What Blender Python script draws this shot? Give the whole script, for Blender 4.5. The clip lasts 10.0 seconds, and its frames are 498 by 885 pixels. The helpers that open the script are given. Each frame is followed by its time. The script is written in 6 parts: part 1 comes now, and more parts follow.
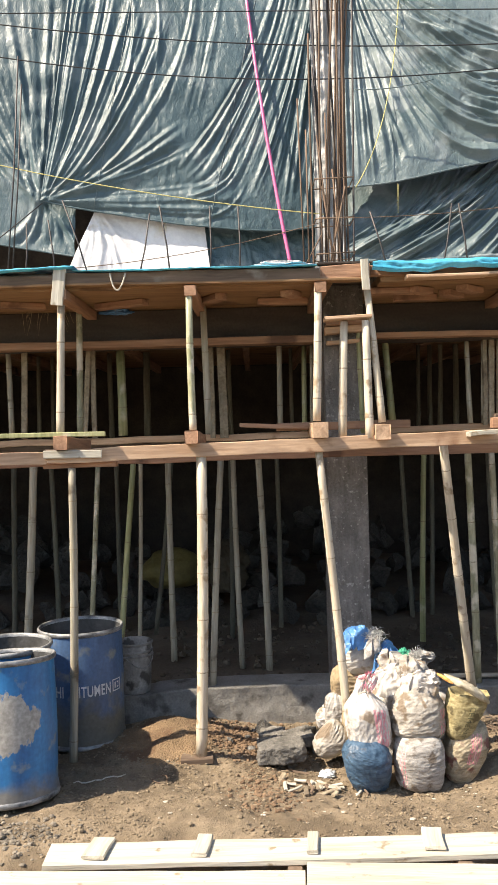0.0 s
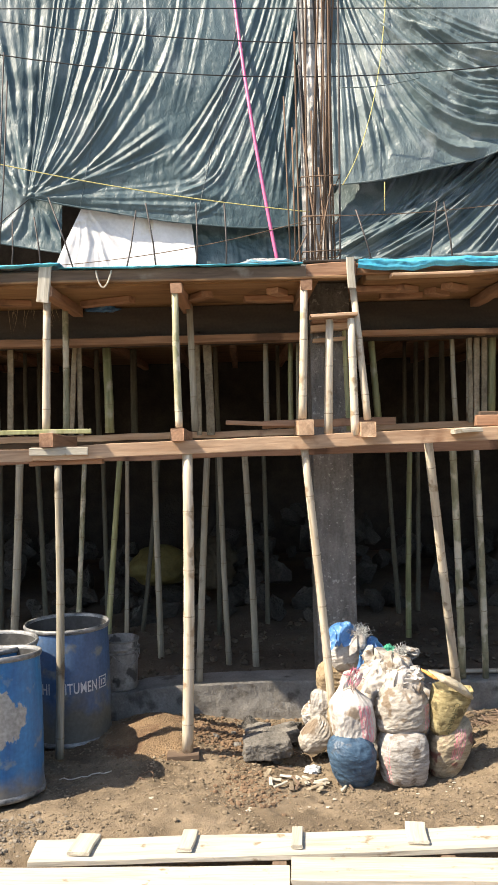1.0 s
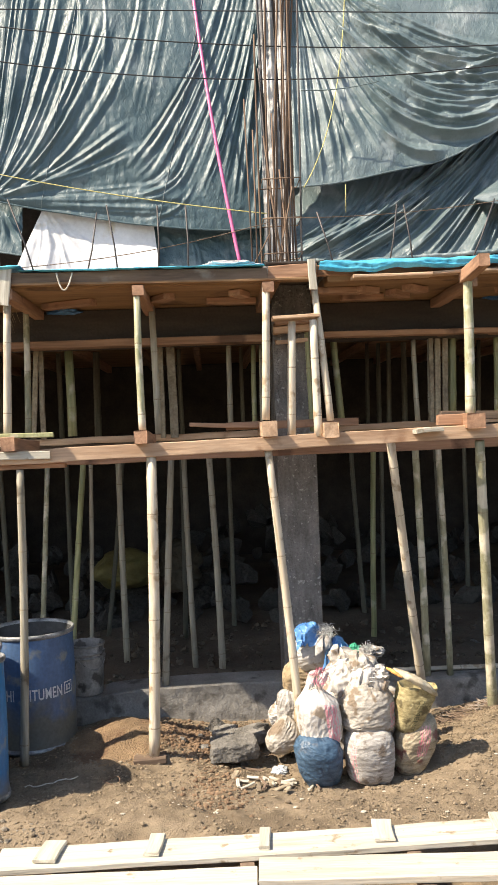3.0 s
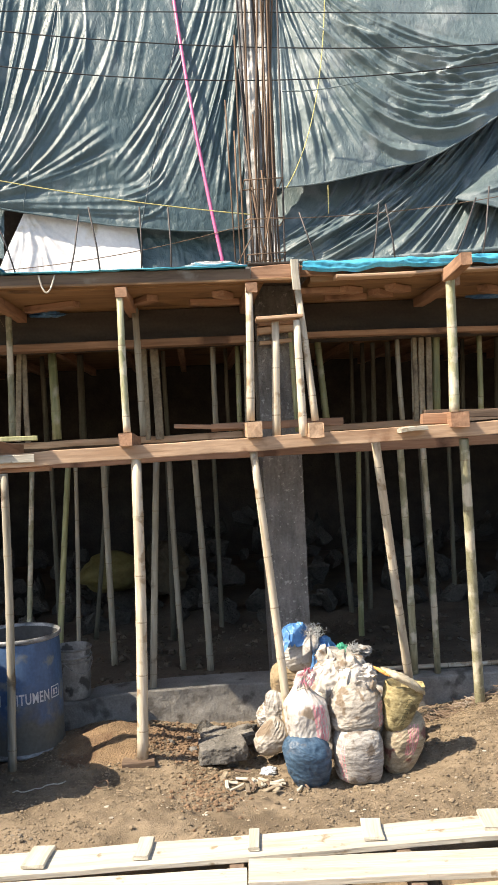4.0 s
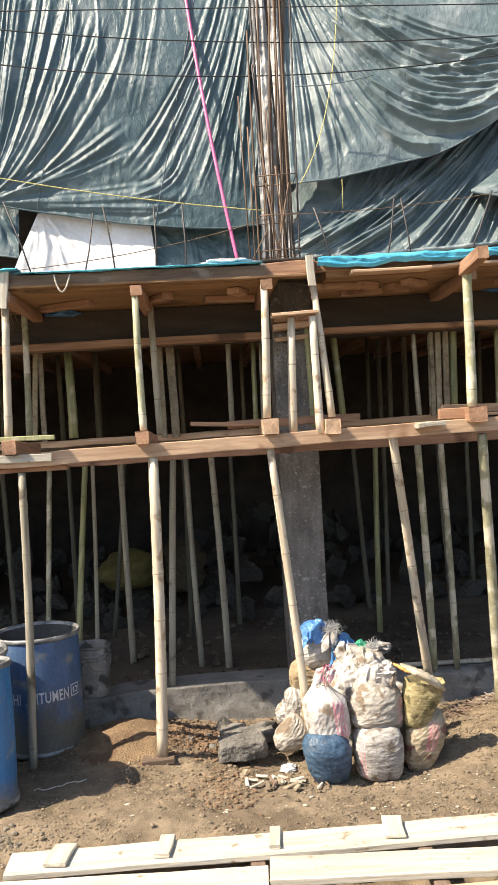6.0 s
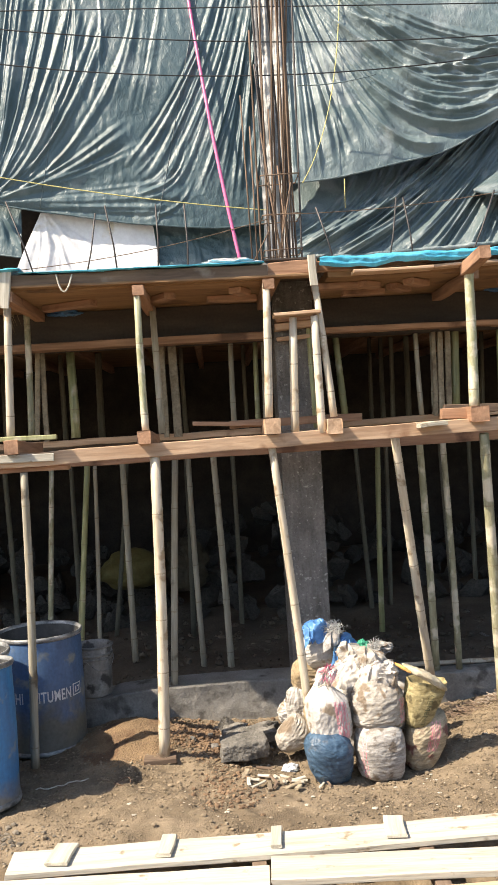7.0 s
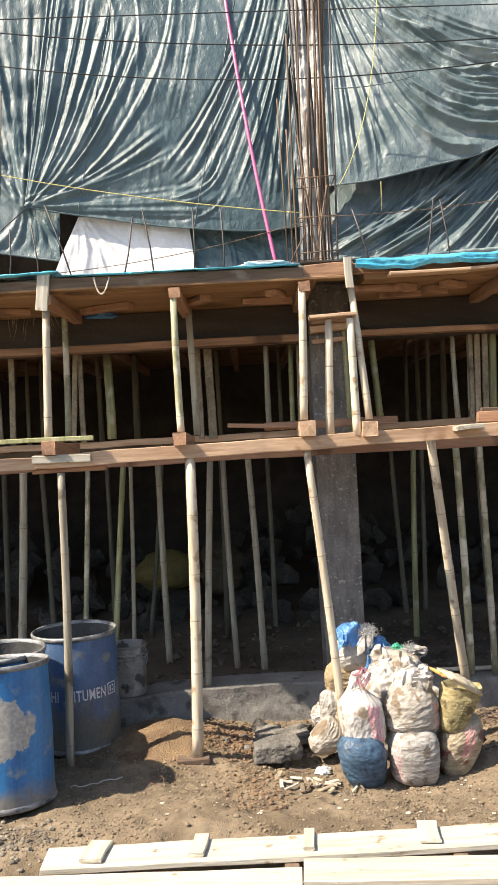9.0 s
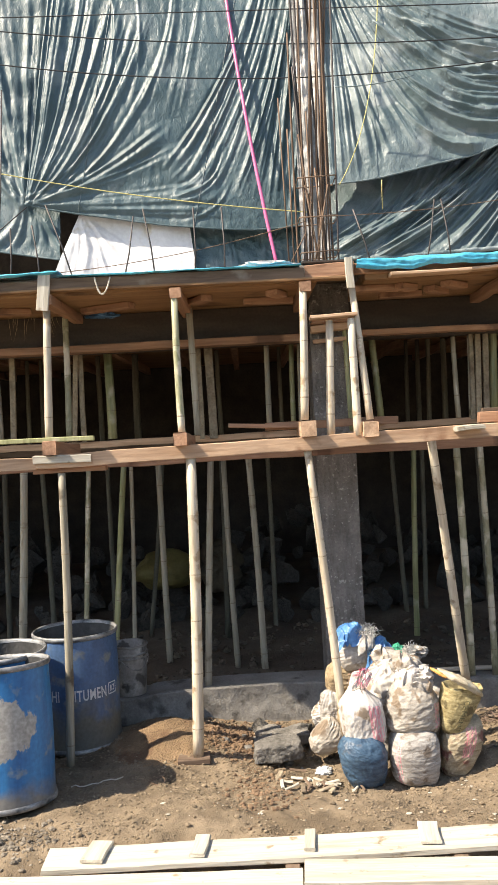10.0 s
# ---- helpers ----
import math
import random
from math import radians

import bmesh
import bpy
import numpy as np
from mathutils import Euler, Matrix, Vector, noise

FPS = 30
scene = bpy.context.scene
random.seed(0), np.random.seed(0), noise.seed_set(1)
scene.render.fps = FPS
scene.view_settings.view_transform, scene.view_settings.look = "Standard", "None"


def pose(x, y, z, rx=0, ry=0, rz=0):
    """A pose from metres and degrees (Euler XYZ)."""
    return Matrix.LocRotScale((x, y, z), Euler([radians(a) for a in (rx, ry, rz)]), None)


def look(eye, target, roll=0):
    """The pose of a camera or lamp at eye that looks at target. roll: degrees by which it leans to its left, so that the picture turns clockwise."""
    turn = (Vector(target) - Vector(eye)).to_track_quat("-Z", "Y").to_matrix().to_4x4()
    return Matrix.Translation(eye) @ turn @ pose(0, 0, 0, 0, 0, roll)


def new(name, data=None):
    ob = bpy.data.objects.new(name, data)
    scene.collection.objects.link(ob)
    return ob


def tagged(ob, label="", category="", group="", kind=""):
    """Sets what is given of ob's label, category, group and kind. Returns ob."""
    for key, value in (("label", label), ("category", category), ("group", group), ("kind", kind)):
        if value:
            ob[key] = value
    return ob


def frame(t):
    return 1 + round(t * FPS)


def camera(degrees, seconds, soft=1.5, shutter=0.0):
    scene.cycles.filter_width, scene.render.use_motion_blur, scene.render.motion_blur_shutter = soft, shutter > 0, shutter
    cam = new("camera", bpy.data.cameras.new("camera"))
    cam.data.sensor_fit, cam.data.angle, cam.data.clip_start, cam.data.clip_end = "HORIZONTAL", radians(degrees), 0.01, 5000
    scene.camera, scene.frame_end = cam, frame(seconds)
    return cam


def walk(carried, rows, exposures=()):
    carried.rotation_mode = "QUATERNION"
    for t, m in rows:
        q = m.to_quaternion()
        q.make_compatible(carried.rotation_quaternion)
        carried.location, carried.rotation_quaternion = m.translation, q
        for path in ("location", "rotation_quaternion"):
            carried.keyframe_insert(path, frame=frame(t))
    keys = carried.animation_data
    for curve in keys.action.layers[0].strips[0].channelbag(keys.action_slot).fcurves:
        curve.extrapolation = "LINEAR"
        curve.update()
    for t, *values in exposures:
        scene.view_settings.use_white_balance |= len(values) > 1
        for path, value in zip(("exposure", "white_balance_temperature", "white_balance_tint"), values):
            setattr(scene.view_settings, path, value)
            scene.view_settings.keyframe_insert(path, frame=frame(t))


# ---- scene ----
cam = camera(32.55, 10.0, soft=1.1)
PATH = [
    (0, (0.0024, 0.0084, 2.1858), (0.0015, 2.0083, 2.1627), -1.60),
    (0.5, (0.0065, 0.0053, 2.1855), (0.0084, 2.0050, 2.1523), -1.56),
    (1, (0.0186, -0.0077, 2.1897), (0.0445, 1.9919, 2.1582), -1.56),
    (1.5, (0.0348, -0.0143, 2.1888), (0.0979, 1.9844, 2.1581), -1.71),
    (2, (0.0339, -0.0089, 2.1908), (0.1281, 1.9886, 2.1596), -1.84),
    (2.5, (0.0285, -0.0145, 2.1891), (0.1283, 1.9828, 2.1584), -2.06),
    (4, (0.0383, -0.0087, 2.1855), (0.1772, 1.9863, 2.1575), -2.81),
    (4.5, (0.0346, -0.0087, 2.1948), (0.1888, 1.9850, 2.1606), -3.40),
    (5, (0.0342, -0.0049, 2.1914), (0.1831, 1.9892, 2.1548), -3.44),
    (5.5, (0.0297, 0.0039, 2.1905), (0.1479, 2.0001, 2.1559), -3.41),
    (7, (0.0382, 0.0022, 2.1938), (0.1336, 1.9996, 2.1577), -3.38),
    (7.5, (0.0325, -0.0071, 2.1959), (0.1305, 1.9902, 2.1630), -3.36),
    (8, (0.0289, -0.0036, 2.1929), (0.1170, 1.9942, 2.1643), -3.39),
    (8.5, (0.0225, 0.0005, 2.1859), (0.0451, 2.0002, 2.1598), -3.29),
    (9, (0.0351, -0.0085, 2.1845), (0.0503, 1.9913, 2.1609), -3.08),
    (9.5, (0.0424, -0.0056, 2.2014), (0.0853, 1.9937, 2.1713), -3.02),
    (10, (0.0302, -0.0071, 2.2039), (0.0454, 1.9926, 2.1740), -3.04),
]
walk(cam, [(t, look(e, g, r)) for t, e, g, r in PATH], [(0, 1.08, 7150, 10), (10, 1.08, 7150, 10)])

# ---- light: clear sky, sun from the upper left ----
SUN = Vector((0.71, 0.26, -0.86)).normalized()
world = bpy.data.worlds.new("sky")
scene.world = world
world.use_nodes = True
sky = world.node_tree.nodes.new("ShaderNodeTexSky")
sky.sky_type = "NISHITA"
sky.sun_disc = False
sky.sun_elevation = math.asin(-SUN.z)
sky.sun_rotation = math.atan2(-SUN.x, -SUN.y)
background = world.node_tree.nodes["Background"]
background.inputs["Strength"].default_value = 0.13
world.node_tree.links.new(sky.outputs[0], background.inputs["Color"])
sun = new("sun", bpy.data.lights.new("sun", "SUN"))
sun.data.energy = 4.75
sun.data.angle = radians(0.6)
sun.data.color = (1.0, 0.915, 0.79)
sun.matrix_world = look((-8, -4, 12), Vector((-8, -4, 12)) + SUN)


# ---- materials ----
def mat(name, dark, light, scale=(6, 6, 6), rough=0.8, bump=0.3, fine=60, metal=0.0, spots=None, spot_cut=0.62, vary=0.12, dist=0.01, coord="Object", sheen=0.5, spot_scale=3.0, island=False, patchy=0.0, mud=None, grain=False, patch=None):
    """A surface of two tones: broad patches and fine grain, with optional stains of a third colour."""
    m = bpy.data.materials.new(name)
    m.use_nodes = True
    nt, N, L = m.node_tree, m.node_tree.nodes, m.node_tree.links
    bsdf = N["Principled BSDF"]
    tc, info = N.new("ShaderNodeTexCoord"), N.new("ShaderNodeObjectInfo")
    shift = N.new("ShaderNodeVectorMath")
    shift.operation = "MULTIPLY_ADD"
    shift.inputs[1].default_value = (1, 1, 1)
    rnd = N.new("ShaderNodeVectorMath")
    rnd.operation = "SCALE"
    rnd.inputs[0].default_value = (13.0, 7.0, 5.0)
    L.new(info.outputs["Random"], rnd.inputs["Scale"])
    L.new(tc.outputs[coord], shift.inputs[0])
    L.new(rnd.outputs[0], shift.inputs[2])
    mp = N.new("ShaderNodeMapping")
    mp.inputs["Scale"].default_value = scale
    L.new(shift.outputs[0], mp.inputs["Vector"])
    n1, n2 = N.new("ShaderNodeTexNoise"), N.new("ShaderNodeTexNoise")
    n1.inputs["Scale"].default_value, n1.inputs["Detail"].default_value = 1.0, 7
    n1.inputs["Roughness"].default_value = 0.62
    n2.inputs["Scale"].default_value, n2.inputs["Detail"].default_value = fine, 4
    L.new(mp.outputs[0], n1.inputs["Vector"])
    if grain:
        # fine fibres run the same way as the broad figure
        run = N.new("ShaderNodeMapping")
        run.inputs["Scale"].default_value = [k / max(scale) for k in scale]
        L.new(shift.outputs[0], run.inputs["Vector"])
        L.new(run.outputs[0], n2.inputs["Vector"])
        n1.inputs["Distortion"].default_value = 0.8
    else:
        L.new(shift.outputs[0], n2.inputs["Vector"])
    ramp = N.new("ShaderNodeValToRGB")
    ramp.color_ramp.elements[0].position, ramp.color_ramp.elements[1].position = 0.32, 0.68
    ramp.color_ramp.elements[0].color, ramp.color_ramp.elements[1].color = (*dark, 1), (*light, 1)
    L.new(n1.outputs["Fac"], ramp.inputs[0])
    last = ramp.outputs[0]
    if spots:
        n3 = N.new("ShaderNodeTexNoise")
        n3.inputs["Scale"].default_value, n3.inputs["Detail"].default_value = spot_scale, 8
        L.new(shift.outputs[0], n3.inputs["Vector"])
        r3 = N.new("ShaderNodeValToRGB")
        r3.color_ramp.elements[0].position, r3.color_ramp.elements[1].position = spot_cut, spot_cut + 0.08
        L.new(n3.outputs["Fac"], r3.inputs[0])
        mx = N.new("ShaderNodeMix")
        mx.data_type = "RGBA"
        L.new(r3.outputs[0], mx.inputs["Factor"])
        L.new(last, mx.inputs["A"])
        mx.inputs["B"].default_value = (*spots, 1)
        last = mx.outputs["Result"]
    if mud:
        # dried mud splashed up from the foot: height, softness, colour
        sep, n5 = N.new("ShaderNodeSeparateXYZ"), N.new("ShaderNodeTexNoise")
        n5.inputs["Scale"].default_value, n5.inputs["Detail"].default_value = 7.0, 8
        L.new(tc.outputs[coord], sep.inputs[0])
        L.new(shift.outputs[0], n5.inputs["Vector"])
        up = N.new("ShaderNodeMath")
        up.operation = "MULTIPLY_ADD"
        L.new(n5.outputs["Fac"], up.inputs[0])
        up.inputs[1].default_value = -2.2 * mud[1]
        L.new(sep.outputs["Z"], up.inputs[2])
        r5 = N.new("ShaderNodeMapRange")
        r5.inputs["From Min"].default_value, r5.inputs["From Max"].default_value = mud[0] - mud[1] * 1.6, mud[0] - mud[1] * 0.6
        r5.inputs["To Min"].default_value, r5.inputs["To Max"].default_value = 0.92, 0.0
        L.new(up.outputs[0], r5.inputs["Value"])
        m5 = N.new("ShaderNodeMix")
        m5.data_type = "RGBA"
        L.new(r5.outputs[0], m5.inputs["Factor"])
        L.new(last, m5.inputs["A"])
        m5.inputs["B"].default_value = (*mud[2], 1)
        last = m5.outputs["Result"]
    if patch:
        # one ragged scraped patch: its middle, its reach and its two tones
        away, near = N.new("ShaderNodeVectorMath"), N.new("ShaderNodeVectorMath")
        away.operation, near.operation = "SUBTRACT", "MULTIPLY"
        away.inputs[1].default_value = patch[0]
        near.inputs[1].default_value = [1 / k for k in patch[1]]
        far, n6 = N.new("ShaderNodeVectorMath"), N.new("ShaderNodeTexNoise")
        far.operation = "LENGTH"
        L.new(tc.outputs[coord], away.inputs[0])
        L.new(away.outputs[0], near.inputs[0])
        L.new(near.outputs[0], far.inputs[0])
        n6.inputs["Scale"].default_value, n6.inputs["Detail"].default_value = 1.0, 9
        n6.inputs["Roughness"].default_value = 0.66
        run6 = N.new("ShaderNodeMapping")
        run6.inputs["Scale"].default_value = (15, 15, 8)
        L.new(tc.outputs[coord], run6.inputs["Vector"])
        L.new(run6.outputs[0], n6.inputs["Vector"])
        sum6, r6, tone = N.new("ShaderNodeMath"), N.new("ShaderNodeMapRange"), N.new("ShaderNodeMix")
        sum6.operation = "MULTIPLY_ADD"
        sum6.inputs[1].default_value = 1.5
        L.new(n6.outputs["Fac"], sum6.inputs[0])
        L.new(far.outputs["Value"], sum6.inputs[2])
        L.new(sum6.outputs[0], r6.inputs["Value"])
        r6.inputs["From Min"].default_value, r6.inputs["From Max"].default_value = 1.66, 1.72
        r6.inputs["To Min"].default_value, r6.inputs["To Max"].default_value = 1.0, 0.0
        tone.data_type = "RGBA"
        L.new(n2.outputs["Fac"], tone.inputs["Factor"])
        tone.inputs["A"].default_value, tone.inputs["B"].default_value = (*patch[2], 1), (*patch[3], 1)
        m6 = N.new("ShaderNodeMix")
        m6.data_type = "RGBA"
        L.new(r6.outputs[0], m6.inputs["Factor"])
        L.new(last, m6.inputs["A"])
        L.new(tone.outputs["Result"], m6.inputs["B"])
        last = m6.outputs["Result"]
    hsv = N.new("ShaderNodeHueSaturation")
    mr = N.new("ShaderNodeMapRange")
    mr.inputs["To Min"].default_value, mr.inputs["To Max"].default_value = 1 - vary, 1 + vary
    L.new(N.new("ShaderNodeNewGeometry").outputs["Random Per Island"] if island else info.outputs["Random"], mr.inputs["Value"])
    L.new(mr.outputs[0], hsv.inputs["Value"])
    L.new(last, hsv.inputs["Color"])
    fm = N.new("ShaderNodeMix")
    fm.data_type, fm.blend_type = "RGBA", "OVERLAY"
    fm.inputs["Factor"].default_value = 0.35
    L.new(hsv.outputs[0], fm.inputs["A"])
    L.new(n2.outputs["Fac"], fm.inputs["B"])
    L.new(fm.outputs["Result"], bsdf.inputs["Base Color"])
    bsdf.inputs["Roughness"].default_value = rough
    bsdf.inputs["Metallic"].default_value = metal
    bsdf.inputs["Specular IOR Level"].default_value = sheen
    b1, add = N.new("ShaderNodeBump"), N.new("ShaderNodeMath")
    add.operation = "ADD"
    L.new(n1.outputs["Fac"], add.inputs[0])
    L.new(n2.outputs["Fac"], add.inputs[1])
    b1.inputs["Strength"].default_value, b1.inputs["Distance"].default_value = bump, dist
    L.new(add.outputs[0], b1.inputs["Height"])
    if patchy:
        n4, r4 = N.new("ShaderNodeTexNoise"), N.new("ShaderNodeMapRange")
        n4.inputs["Scale"].default_value, n4.inputs["Detail"].default_value = patchy, 3
        L.new(shift.outputs[0], n4.inputs["Vector"])
        L.new(n4.outputs["Fac"], r4.inputs["Value"])
        r4.inputs["From Min"].default_value, r4.inputs["From Max"].default_value = 0.4, 0.66
        r4.inputs["To Min"].default_value, r4.inputs["To Max"].default_value = 0.45 * bump, bump
        L.new(r4.outputs[0], b1.inputs["Strength"])
    L.new(b1.outputs[0], bsdf.inputs["Normal"])
    return m


